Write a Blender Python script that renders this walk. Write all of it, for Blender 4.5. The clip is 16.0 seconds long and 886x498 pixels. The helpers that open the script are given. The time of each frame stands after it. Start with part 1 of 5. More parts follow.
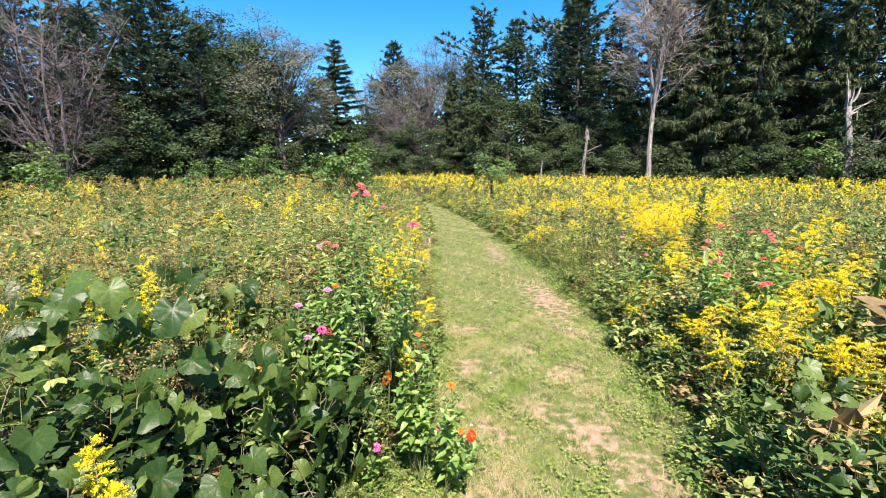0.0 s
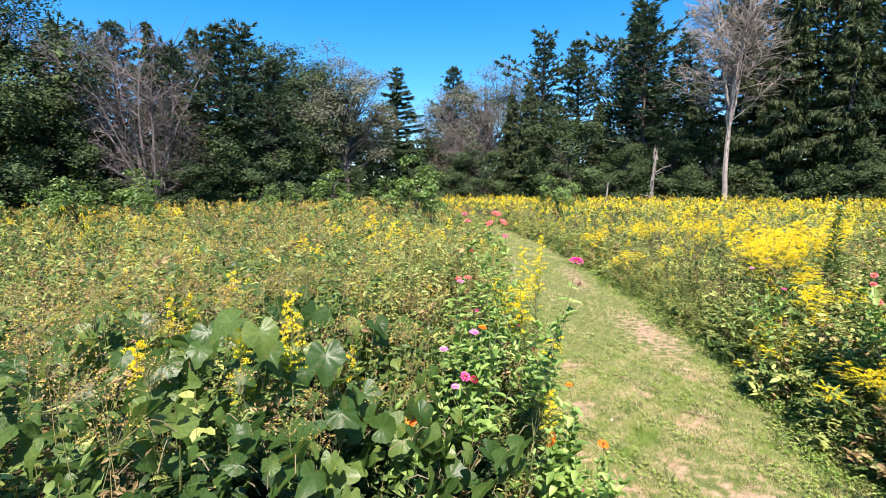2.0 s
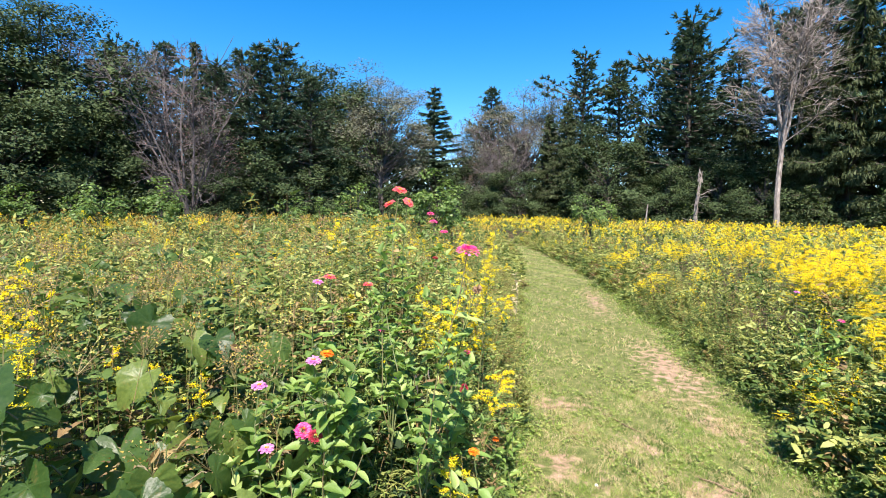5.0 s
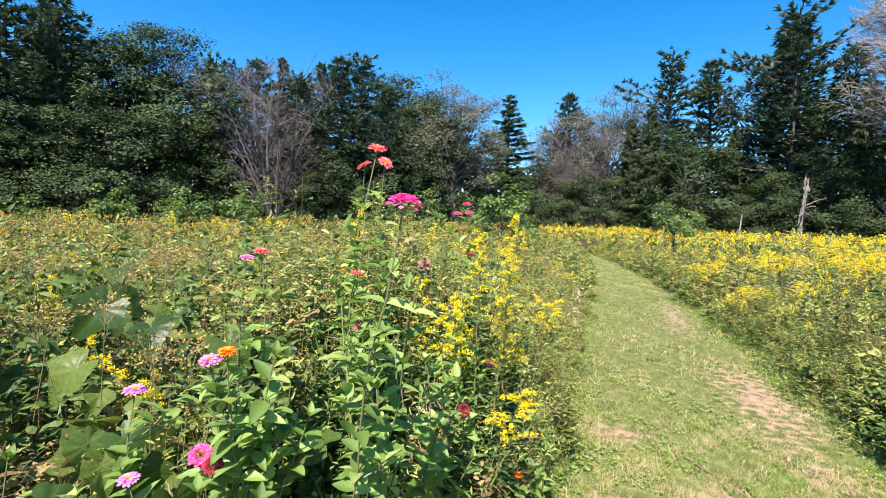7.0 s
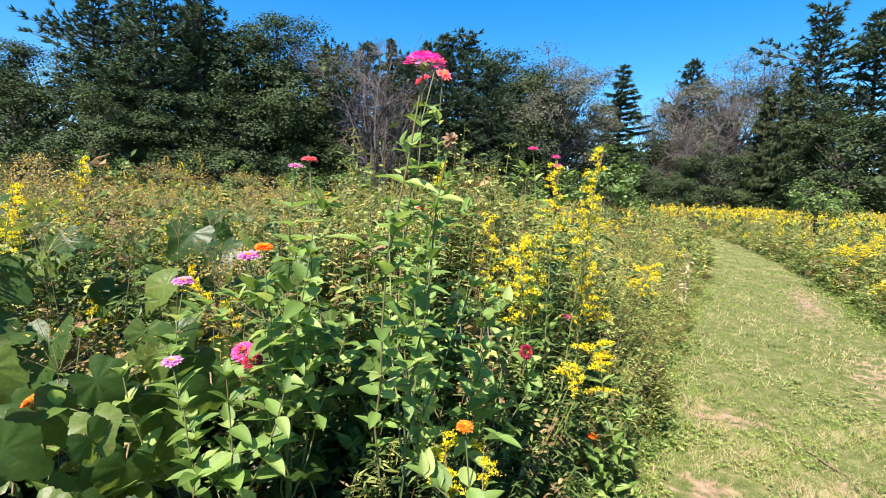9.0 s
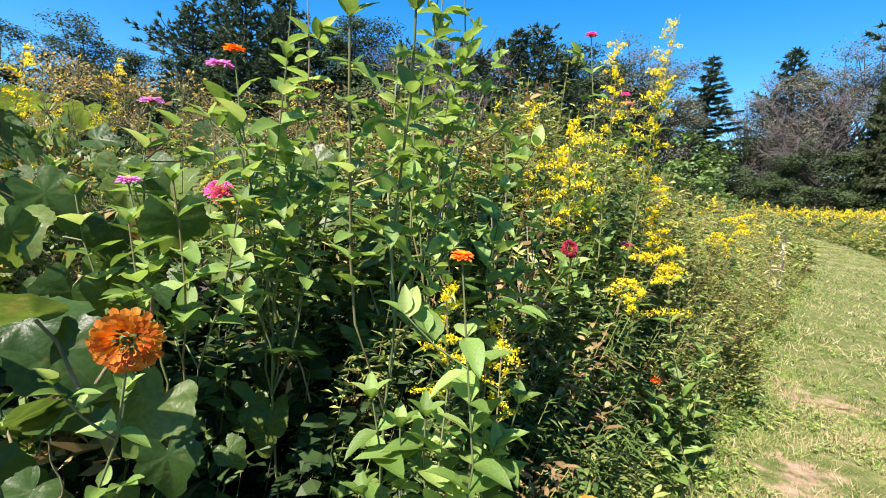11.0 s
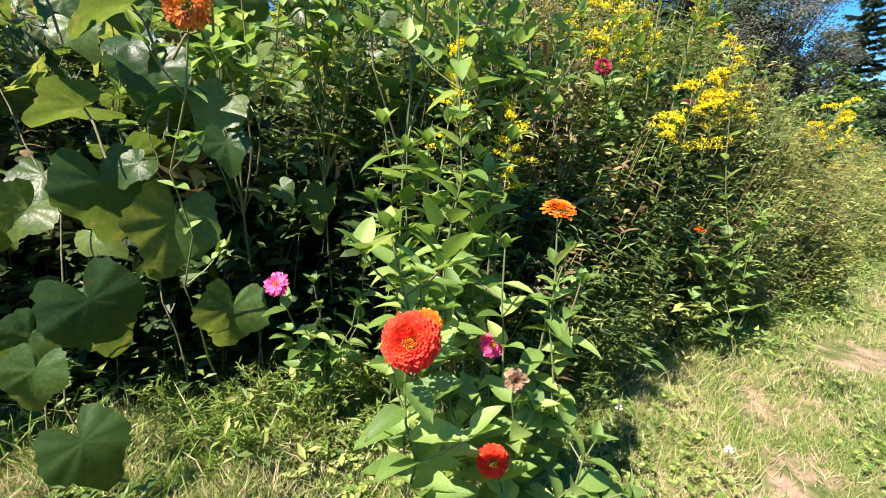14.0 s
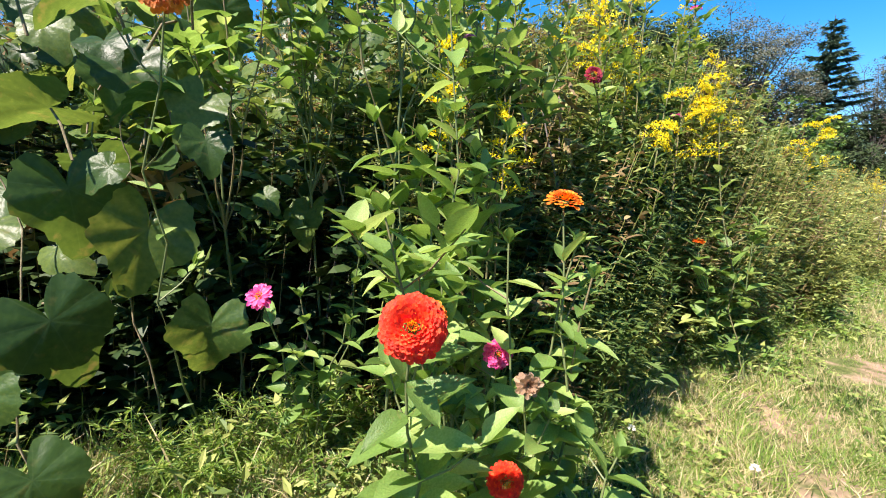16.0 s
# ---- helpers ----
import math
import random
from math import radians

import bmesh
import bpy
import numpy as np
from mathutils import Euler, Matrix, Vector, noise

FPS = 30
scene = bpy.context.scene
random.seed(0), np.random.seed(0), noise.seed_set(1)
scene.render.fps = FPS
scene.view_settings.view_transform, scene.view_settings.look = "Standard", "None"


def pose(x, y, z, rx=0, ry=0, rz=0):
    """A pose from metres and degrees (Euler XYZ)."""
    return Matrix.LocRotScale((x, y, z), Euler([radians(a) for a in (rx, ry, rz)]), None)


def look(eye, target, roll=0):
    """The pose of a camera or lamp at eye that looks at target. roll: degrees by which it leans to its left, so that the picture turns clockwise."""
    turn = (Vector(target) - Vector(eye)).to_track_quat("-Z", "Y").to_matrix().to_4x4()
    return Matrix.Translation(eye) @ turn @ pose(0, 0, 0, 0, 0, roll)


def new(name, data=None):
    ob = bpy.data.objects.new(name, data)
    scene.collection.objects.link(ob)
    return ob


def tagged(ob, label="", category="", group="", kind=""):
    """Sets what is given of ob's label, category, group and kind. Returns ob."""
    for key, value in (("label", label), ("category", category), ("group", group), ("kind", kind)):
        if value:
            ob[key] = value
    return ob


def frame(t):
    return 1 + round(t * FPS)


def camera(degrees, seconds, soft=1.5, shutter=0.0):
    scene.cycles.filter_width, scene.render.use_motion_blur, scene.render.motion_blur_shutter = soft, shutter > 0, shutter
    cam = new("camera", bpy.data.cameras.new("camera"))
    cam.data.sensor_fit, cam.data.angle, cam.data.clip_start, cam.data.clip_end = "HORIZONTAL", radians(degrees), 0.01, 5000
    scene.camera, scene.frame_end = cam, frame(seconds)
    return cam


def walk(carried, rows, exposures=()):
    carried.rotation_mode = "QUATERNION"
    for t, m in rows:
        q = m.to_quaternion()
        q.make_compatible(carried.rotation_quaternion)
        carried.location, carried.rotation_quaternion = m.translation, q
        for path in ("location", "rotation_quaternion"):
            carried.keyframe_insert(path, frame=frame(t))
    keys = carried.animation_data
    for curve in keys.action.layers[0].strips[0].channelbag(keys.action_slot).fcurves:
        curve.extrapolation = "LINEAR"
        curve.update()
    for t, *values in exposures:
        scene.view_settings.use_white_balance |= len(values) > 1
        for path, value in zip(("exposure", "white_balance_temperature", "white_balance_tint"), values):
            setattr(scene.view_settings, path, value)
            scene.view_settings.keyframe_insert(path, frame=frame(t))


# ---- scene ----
cam = camera(86.6, 16.0, 1.0)
METRES, EYE, TILT, LEAN, TURN = 4.4, 2.41, -9.8, 0.0, 0.0
ROWS = [
    (0.0, 0.0, 0.0, 0.0, 0.0, 0.0, -0.0),
    (0.5, -0.0372, 0.0223, 0.0041, 1.31, 0.28, -0.14),
    (1.0, -0.0859, 0.0496, 0.0143, 2.29, 1.18, -0.3),
    (1.5, -0.1232, 0.0683, 0.0195, 3.88, 1.97, -0.5),
    (2.0, -0.1444, 0.074, 0.0207, 6.59, 2.57, -0.76),
    (2.5, -0.1396, 0.086, 0.0136, 8.56, 2.86, -1.03),
    (3.0, -0.1076, 0.1237, 0.0071, 9.0, 2.65, -1.08),
    (3.5, -0.062, 0.1825, 0.0057, 9.45, 2.83, -1.26),
    (6.0, 0.0146, 0.4173, 0.0029, 12.98, 6.04, -4.33),
    (6.5, 0.0218, 0.4572, 0.0011, 15.55, 6.06, -4.53),
    (7.0, 0.056, 0.4819, -0.0085, 19.85, 5.46, -5.18),
    (7.5, 0.0763, 0.49, -0.0197, 23.45, 4.72, -6.4),
    (8.0, 0.0804, 0.5016, -0.0263, 27.1, 3.71, -7.08),
    (8.5, 0.0792, 0.513, -0.0366, 29.98, 2.33, -7.29),
    (11.0, 0.0812, 0.612, -0.1401, 40.51, 0.66, -9.37),
    (11.5, 0.1072, 0.6211, -0.1716, 44.16, -0.83, -9.38),
    (12.0, 0.1217, 0.6295, -0.1954, 46.75, -2.33, -8.73),
    (12.5, 0.1344, 0.6294, -0.2103, 48.34, -3.72, -8.84),
    (13.0, 0.1404, 0.6277, -0.2217, 50.1, -4.83, -9.66),
    (13.5, 0.1485, 0.6288, -0.2319, 51.34, -6.09, -10.49),
    (14.0, 0.1555, 0.6291, -0.2364, 52.05, -7.09, -11.01),
    (14.5, 0.1505, 0.6281, -0.2365, 52.1, -7.35, -11.23),
    (15.0, 0.1447, 0.6256, -0.2349, 52.4, -6.52, -11.65),
    (15.5, 0.1462, 0.6335, -0.2456, 51.37, -4.46, -11.13),
    (16.0, 0.1422, 0.6386, -0.2579, 50.46, -1.92, -9.53),
]
walk(cam, [(t, pose(0, 0, EYE, TILT, LEAN, TURN) @ pose(METRES * x, METRES * y, METRES * z, 90 + pitch, roll, yaw)) for t, x, y, z, yaw, pitch, roll in ROWS],
     exposures=[(0.0, 1.47, 6500, 18), (3.5, 1.43, 6500, 18), (7.0, 1.39, 6500, 18), (11.0, 1.38, 6500, 18), (13.0, 1.48, 6500, 18), (15.0, 1.48, 6500, 18), (16.0, 1.44, 6500, 18)])

# ---- world, sun, exposure ----
SUN_AZ, SUN_EL = 173.0, 53.0      # degrees clockwise from +y, and up
world = bpy.data.worlds.new("sky")
scene.world = world
world.use_nodes = True
wn, wl = world.node_tree.nodes, world.node_tree.links
sky = wn.new("ShaderNodeTexSky")
sky.sky_type, sky.sun_disc = 'NISHITA', False
sky.sun_elevation, sky.sun_rotation = radians(SUN_EL), radians(SUN_AZ)
sky.altitude, sky.air_density, sky.dust_density, sky.ozone_density = 300, 1.0, 0.0, 5.0
deep = wn.new("ShaderNodeHueSaturation")       # a dry, deep blue sky
deep.inputs["Hue"].default_value = 0.494
deep.inputs["Saturation"].default_value = 1.36
wl.new(sky.outputs[0], deep.inputs["Color"])
wl.new(deep.outputs[0], wn["Background"].inputs[0])
wn["Background"].inputs[1].default_value = 0.090

sun_data = bpy.data.lights.new("sun", 'SUN')
sun_data.energy, sun_data.angle, sun_data.color = 5.0, radians(0.53), (1.0, 0.915, 0.81)
sun = new("sun", sun_data)
sa, se = radians(SUN_AZ), radians(SUN_EL)
sun.matrix_world = look((0, 0, 40), Vector((0, 0, 40)) - Vector((math.sin(sa) * math.cos(se), math.cos(sa) * math.cos(se), math.sin(se))))


# ---- materials ----
def base_mat(name):
    m = bpy.data.materials.new(name)
    m.use_nodes = True
    n, l = m.node_tree.nodes, m.node_tree.links
    return m, n, l, n["Principled BSDF"], n["Material Output"]


def ramp(n, stops):
    r = n.new("ShaderNodeValToRGB")
    e = r.color_ramp.elements
    while len(e) < len(stops):
        e.new(0.5)
    for k, (p, c) in zip(e, stops):
        k.position, k.color = p, (*c, 1)
    return r


def leaf_mat(name, c0, c1, c2=None, through_light=0.35, rough=0.45, spot=0.0, scale=25.0, veins=False, island=True, spec=0.4, glow=1.9):
    """A leaf: its hue wanders from piece to piece and over the blade; light passes through it in part."""
    m, n, l, p, out = base_mat(name)
    geo, info, tc = n.new("ShaderNodeNewGeometry"), n.new("ShaderNodeObjectInfo"), n.new("ShaderNodeTexCoord")
    tex = n.new("ShaderNodeTexNoise")
    tex.inputs["Scale"].default_value, tex.inputs["Detail"].default_value = scale, 4
    l.new(tc.outputs["Object"], tex.inputs["Vector"])
    add = n.new("ShaderNodeMath"); add.operation = 'ADD'
    l.new(geo.outputs["Random Per Island"] if island else info.outputs["Random"], add.inputs[0])
    l.new(info.outputs["Random"], add.inputs[1])
    fr = n.new("ShaderNodeMath"); fr.operation = 'FRACT'
    l.new(add.outputs[0], fr.inputs[0])
    mix = n.new("ShaderNodeMath"); mix.operation = 'MULTIPLY_ADD'
    l.new(tex.outputs["Fac"], mix.inputs[0]); mix.inputs[1].default_value = 0.6
    sc = n.new("ShaderNodeMath"); sc.operation = 'MULTIPLY_ADD'
    l.new(fr.outputs[0], sc.inputs[0]); sc.inputs[1].default_value = 0.75; sc.inputs[2].default_value = -0.2
    l.new(sc.outputs[0], mix.inputs[2])
    r = ramp(n, [(0.05, c0), (0.55, c1), (0.95, c2 or c1)])
    l.new(mix.outputs[0], r.inputs[0])
    col = r.outputs[0]
    if spot:
        big = n.new("ShaderNodeTexNoise"); big.inputs["Scale"].default_value = scale * 0.35
        big.inputs["Detail"].default_value = 6
        l.new(tc.outputs["Object"], big.inputs["Vector"])
        rr = ramp(n, [(0.60, (0, 0, 0)), (0.72, (spot, spot, spot))])
        l.new(big.outputs["Fac"], rr.inputs[0])
        mc = n.new("ShaderNodeMixRGB"); mc.inputs[2].default_value = (0.24, 0.17, 0.06, 1)
        l.new(rr.outputs[0], mc.inputs[0]); l.new(col, mc.inputs[1])
        col = mc.outputs[0]
    l.new(col, p.inputs["Base Color"])
    p.inputs["Roughness"].default_value = rough
    p.inputs["Specular IOR Level"].default_value = spec
    bump = n.new("ShaderNodeBump"); bump.inputs["Strength"].default_value = 0.35; bump.inputs["Distance"].default_value = 0.004
    if veins:
        w = n.new("ShaderNodeTexVoronoi"); w.inputs["Scale"].default_value = 38; w.feature = 'DISTANCE_TO_EDGE'
        l.new(tc.outputs["Object"], w.inputs["Vector"]); l.new(w.outputs["Distance"], bump.inputs["Height"])
        bump.inputs["Strength"].default_value = 0.5
    else:
        l.new(tex.outputs["Fac"], bump.inputs["Height"])
    l.new(bump.outputs[0], p.inputs["Normal"])
    tr = n.new("ShaderNodeBsdfTranslucent")
    hs = n.new("ShaderNodeHueSaturation"); hs.inputs["Value"].default_value = glow; hs.inputs["Saturation"].default_value = 1.1
    hs.inputs["Hue"].default_value = 0.485
    l.new(col, hs.inputs["Color"]); l.new(hs.outputs[0], tr.inputs["Color"])
    ms = n.new("ShaderNodeMixShader"); ms.inputs[0].default_value = through_light
    l.new(p.outputs[0], ms.inputs[1]); l.new(tr.outputs[0], ms.inputs[2]); l.new(ms.outputs[0], out.inputs[0])
    return m


def bark_mat(name, c0, c1, scale=6.0):
    m, n, l, p, out = base_mat(name)
    tc, mp, tex = n.new("ShaderNodeTexCoord"), n.new("ShaderNodeMapping"), n.new("ShaderNodeTexNoise")
    mp.inputs["Scale"].default_value = (scale, scale, scale * 0.2)
    tex.inputs["Scale"].default_value, tex.inputs["Detail"].default_value = 2.0, 8
    l.new(tc.outputs["Object"], mp.inputs[0]); l.new(mp.outputs[0], tex.inputs["Vector"])
    r = ramp(n, [(0.3, c0), (0.7, c1)])
    l.new(tex.outputs["Fac"], r.inputs[0]); l.new(r.outputs[0], p.inputs["Base Color"])
    p.inputs["Roughness"].default_value = 0.9
    b = n.new("ShaderNodeBump"); b.inputs["Strength"].default_value = 0.6; b.inputs["Distance"].default_value = 0.02
    l.new(tex.outputs["Fac"], b.inputs["Height"]); l.new(b.outputs[0], p.inputs["Normal"])
    return m


def ground_mat():
    """Mown turf with straw and bare earth where it is worn; dark litter under the weeds."""
    m, n, l, p, out = base_mat("ground_earth_and_turf")
    tc = n.new("ShaderNodeTexCoord")

    def tex(scale, detail=6):
        t = n.new("ShaderNodeTexNoise"); t.inputs["Scale"].default_value, t.inputs["Detail"].default_value = scale, detail
        l.new(tc.outputs["Object"], t.inputs["Vector"])
        return t
    fine, mid, big = tex(60, 8), tex(9), tex(1.3)
    turf = ramp(n, [(0.30, (0.045, 0.060, 0.018)), (0.5, (0.11, 0.13, 0.040)), (0.72, (0.27, 0.24, 0.11))])
    mm = n.new("ShaderNodeMixRGB"); mm.inputs[0].default_value = 0.55
    l.new(fine.outputs["Fac"], mm.inputs[1]); l.new(mid.outputs["Fac"], mm.inputs[2]); l.new(mm.outputs[0], turf.inputs[0])
    dirt = ramp(n, [(0.3, (0.17, 0.110, 0.072)), (0.55, (0.31, 0.215, 0.145)), (0.8, (0.42, 0.32, 0.23))])
    l.new(mm.outputs[0], dirt.inputs[0])
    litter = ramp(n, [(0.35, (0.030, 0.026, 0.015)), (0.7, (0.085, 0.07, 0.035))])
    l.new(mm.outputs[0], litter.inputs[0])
    wear, bed = n.new("ShaderNodeAttribute"), n.new("ShaderNodeAttribute")
    wear.attribute_name, bed.attribute_name = "wear", "bed"
    ws = n.new("ShaderNodeMath"); ws.operation = 'MULTIPLY_ADD'; ws.inputs[1].default_value = 1.0
    nz = n.new("ShaderNodeMath"); nz.operation = 'MULTIPLY_ADD'; nz.inputs[1].default_value = 1.9; nz.inputs[2].default_value = -0.92
    l.new(mid.outputs["Fac"], nz.inputs[0]); l.new(wear.outputs["Fac"], ws.inputs[0]); l.new(nz.outputs[0], ws.inputs[2])
    wr = ramp(n, [(0.38, (0, 0, 0)), (0.70, (1, 1, 1))]); l.new(ws.outputs[0], wr.inputs[0])
    c1 = n.new("ShaderNodeMixRGB"); l.new(wr.outputs[0], c1.inputs[0]); l.new(turf.outputs[0], c1.inputs[1]); l.new(dirt.outputs[0], c1.inputs[2])
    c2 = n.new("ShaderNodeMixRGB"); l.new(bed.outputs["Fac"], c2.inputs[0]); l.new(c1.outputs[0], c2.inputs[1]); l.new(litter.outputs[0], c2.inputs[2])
    l.new(c2.outputs[0], p.inputs["Base Color"])
    p.inputs["Roughness"].default_value = 0.95
    p.inputs["Specular IOR Level"].default_value = 0.1
    b = n.new("ShaderNodeBump"); b.inputs["Strength"].default_value = 0.8; b.inputs["Distance"].default_value = 0.015
    l.new(mm.outputs[0], b.inputs["Height"]); l.new(b.outputs[0], p.inputs["Normal"])
    return m


M_GROUND = ground_mat()
M_GRASS = leaf_mat("grass_green", (0.10, 0.19, 0.03), (0.20, 0.31, 0.060), (0.37, 0.41, 0.13), 0.35, 0.5)
M_STRAW = leaf_mat("grass_straw", (0.36, 0.29, 0.14), (0.48, 0.41, 0.22), (0.55, 0.50, 0.30), 0.2, 0.6)
M_WEED = leaf_mat("weed_leaf", (0.040, 0.075, 0.018), (0.090, 0.15, 0.036), (0.18, 0.23, 0.062), 0.18, 0.5, spec=0.25)
# undergrowth leaves coloured almost black, so the bed's hollow reads as deep shade
M_UNDER_SHADE = leaf_mat("undergrowth_painted_shade", (0.012, 0.026, 0.008), (0.024, 0.050, 0.014), (0.050, 0.078, 0.022), 0.04, 0.5, spec=0.25)
M_WEED_PALE = leaf_mat("weed_leaf_pale", (0.17, 0.20, 0.055), (0.28, 0.32, 0.088), (0.41, 0.43, 0.15), 0.22, 0.6, spec=0.2)
M_DRY = leaf_mat("dry_weed", (0.13, 0.085, 0.035), (0.24, 0.17, 0.07), (0.36, 0.29, 0.13), 0.2, 0.7)
M_GOLD = leaf_mat("goldenrod_flower", (0.64, 0.50, 0.012), (0.80, 0.68, 0.022), (0.88, 0.80, 0.06), 0.3, 0.6, spec=0.15)
M_OCHRE = leaf_mat("faded_goldenrod", (0.32, 0.23, 0.05), (0.47, 0.35, 0.07), (0.58, 0.47, 0.12), 0.25, 0.7, spec=0.15)
M_PINE = leaf_mat("pine_needles", (0.030, 0.058, 0.034), (0.075, 0.122, 0.070), (0.135, 0.190, 0.110), 0.10, 0.6, scale=0.6, spec=0.15)
M_SPRUCE = leaf_mat("spruce_needles", (0.028, 0.046, 0.020), (0.066, 0.092, 0.038), (0.112, 0.138, 0.060), 0.10, 0.6, scale=0.6, spec=0.15)
M_BROAD = leaf_mat("broad_leaf_crown", (0.025, 0.045, 0.016), (0.050, 0.080, 0.030), (0.090, 0.124, 0.050), 0.10, 0.6, scale=0.6, spec=0.15)
M_GREYLEAF = leaf_mat("thin_grey_crown", (0.095, 0.105, 0.07), (0.14, 0.15, 0.098), (0.20, 0.20, 0.13), 0.2, 0.6, scale=0.6)
M_SAPLING = leaf_mat("sapling_leaf", (0.055, 0.105, 0.022), (0.11, 0.19, 0.045), (0.20, 0.29, 0.08), 0.35, 0.45, scale=2)
M_RED = leaf_mat("reddish_dead_leaf", (0.11, 0.065, 0.05), (0.17, 0.095, 0.075), (0.24, 0.14, 0.11), 0.2, 0.7, scale=2)
M_BARK = bark_mat("dark_bark", (0.035, 0.028, 0.022), (0.10, 0.085, 0.07))
M_PALEBARK = bark_mat("bleached_wood", (0.10, 0.085, 0.075), (0.36, 0.32, 0.28))
M_GREYBARK = bark_mat("grey_bark", (0.06, 0.052, 0.05), (0.16, 0.14, 0.135))


# ---- mesh helpers ----
def mesh_np(name, verts, tris, mats, idx=None, smooth=False):
    """A mesh from arrays of vertices and triangles, with a material for each triangle."""
    me = bpy.data.meshes.new(name)
    verts, tris = np.asarray(verts, np.float32), np.asarray(tris, np.int32)
    me.vertices.add(len(verts)); me.vertices.foreach_set("co", verts.ravel())
    me.loops.add(tris.size); me.loops.foreach_set("vertex_index", tris.ravel())
    me.polygons.add(len(tris)); me.polygons.foreach_set("loop_start", np.arange(0, tris.size, 3, dtype=np.int32))
    for m in mats:
        me.materials.append(m)
    if idx is not None:
        me.polygons.foreach_set("material_index", np.asarray(idx, np.int32))
    me.polygons.foreach_set("use_smooth", np.full(len(tris), smooth))
    me.update(calc_edges=True)
    return me


class Heap:
    """Gathers pieces for one mesh."""
    def __init__(self):
        self.v, self.t, self.i, self.n = [], [], [], 0

    def add(self, v, t, i=0):
        v, t = np.asarray(v, float).reshape(-1, 3), np.asarray(t, int).reshape(-1, 3)
        self.v.append(v); self.t.append(t + self.n); self.n += len(v)
        self.i.append(np.full(len(t), i) if np.isscalar(i) else np.asarray(i))

    def mesh(self, name, mats, smooth=False):
        return mesh_np(name, np.concatenate(self.v), np.concatenate(self.t), mats, np.concatenate(self.i), smooth)


def unit(a):
    return a / np.maximum(np.linalg.norm(a, axis=-1, keepdims=True), 1e-9)


# outline of a blade: (along, across, up), and its triangles
DIAMOND = (np.array([(0, 0, 0), (.45, .5, .06), (1, 0, -.08), (.45, -.5, .06)]), np.array([(0, 1, 2), (0, 2, 3)]))
BLADE = (np.array([(0, .5, 0), (0, -.5, 0), (1, 0, 0)]), np.array([(0, 1, 2)]))
OVAL = (np.array([(0, 0, 0), (.28, .42, .07), (.70, .36, .04), (1, 0, -.10), (.70, -.36, .04), (.28, -.42, .07)]), np.array([(0, 1, 5), (1, 2, 5), (2, 4, 5), (2, 3, 4)]))
LANCE = (np.array([(0, 0, 0), (.3, .45, .10), (.3, -.45, .10), (.32, 0, .02), (.68, .33, .06), (.68, -.33, .06), (.7, 0, 0), (1, 0, -.14)]),
         np.array([(0, 3, 1), (0, 2, 3), (1, 3, 6), (1, 6, 4), (2, 6, 3), (2, 5, 6), (4, 6, 7), (5, 7, 6)]))


def blades(P, D, N, length, width, shape=DIAMOND, lift=None):
    """Blades that start at P and point along D, with their upper faces towards N."""
    P, D, N = np.asarray(P, float), unit(np.asarray(D, float)), np.asarray(N, float)
    S = unit(np.cross(D, N) + 1e-6)
    U = unit(np.cross(S, D))
    T, F = shape
    L, W = np.broadcast_to(length, len(P))[:, None, None], np.broadcast_to(width, len(P))[:, None, None]
    V = P[:, None] + D[:, None] * T[None, :, :1] * L + S[:, None] * T[None, :, 1:2] * W + U[:, None] * T[None, :, 2:] * L
    tri = F[None] + (np.arange(len(P)) * len(T))[:, None, None]
    return V.reshape(-1, 3), tri.reshape(-1, 3)


def rand_dirs(n, low=-1.0, high=1.0):
    a, z = np.random.uniform(0, 2 * np.pi, n), np.random.uniform(low, high, n)
    r = np.sqrt(np.maximum(1 - z * z, 0))
    return np.stack([r * np.cos(a), r * np.sin(a), z], 1)


def tube(points, radii, sides=5):
    """A tapered tube along points."""
    P, R = np.asarray(points, float), np.asarray(radii, float)
    D = unit(np.gradient(P, axis=0))
    ref = np.where(np.abs(D[:, 2:]) > 0.9, np.array([[1.0, 0, 0]]), np.array([[0, 0, 1.0]]))
    S = unit(np.cross(D, ref)); U = np.cross(S, D)
    a = np.linspace(0, 2 * np.pi, sides, endpoint=False)
    V = P[:, None] + R[:, None, None] * (S[:, None] * np.cos(a)[None, :, None] + U[:, None] * np.sin(a)[None, :, None])
    F = []
    for k in range(len(P) - 1):
        for j in range(sides):
            a0, a1 = k * sides + j, k * sides + (j + 1) % sides
            F += [(a0, a1, a1 + sides), (a0, a1 + sides, a0 + sides)]
    return V.reshape(-1, 3), np.array(F)


def tube_many(A, B, ra, rb, sides=3):
    """Many straight twigs at once, from A to B."""
    A, B = np.asarray(A, float), np.asarray(B, float)
    D = unit(B - A)
    S = unit(np.cross(D, np.where(np.abs(D[:, 2:]) > 0.9, np.array([[1.0, 0, 0]]), np.array([[0, 0, 1.0]])))); U = np.cross(S, D)
    a = np.linspace(0, 2 * np.pi, sides, endpoint=False)
    ring = S[:, None] * np.cos(a)[None, :, None] + U[:, None] * np.sin(a)[None, :, None]
    V = np.concatenate([A[:, None] + ring * np.reshape(ra, (-1, 1, 1)), B[:, None] + ring * np.reshape(rb, (-1, 1, 1))], 1)
    F = np.array([f for j in range(sides) for f in ((j, (j + 1) % sides, sides + (j + 1) % sides), (j, sides + (j + 1) % sides, sides + j))])
    return V.reshape(-1, 3), (F[None] + (np.arange(len(A)) * 2 * sides)[:, None, None]).reshape(-1, 3)


def part(name, me, parent, label=""):
    ob = new(name, me)
    ob.parent = parent
    return tagged(ob, label)


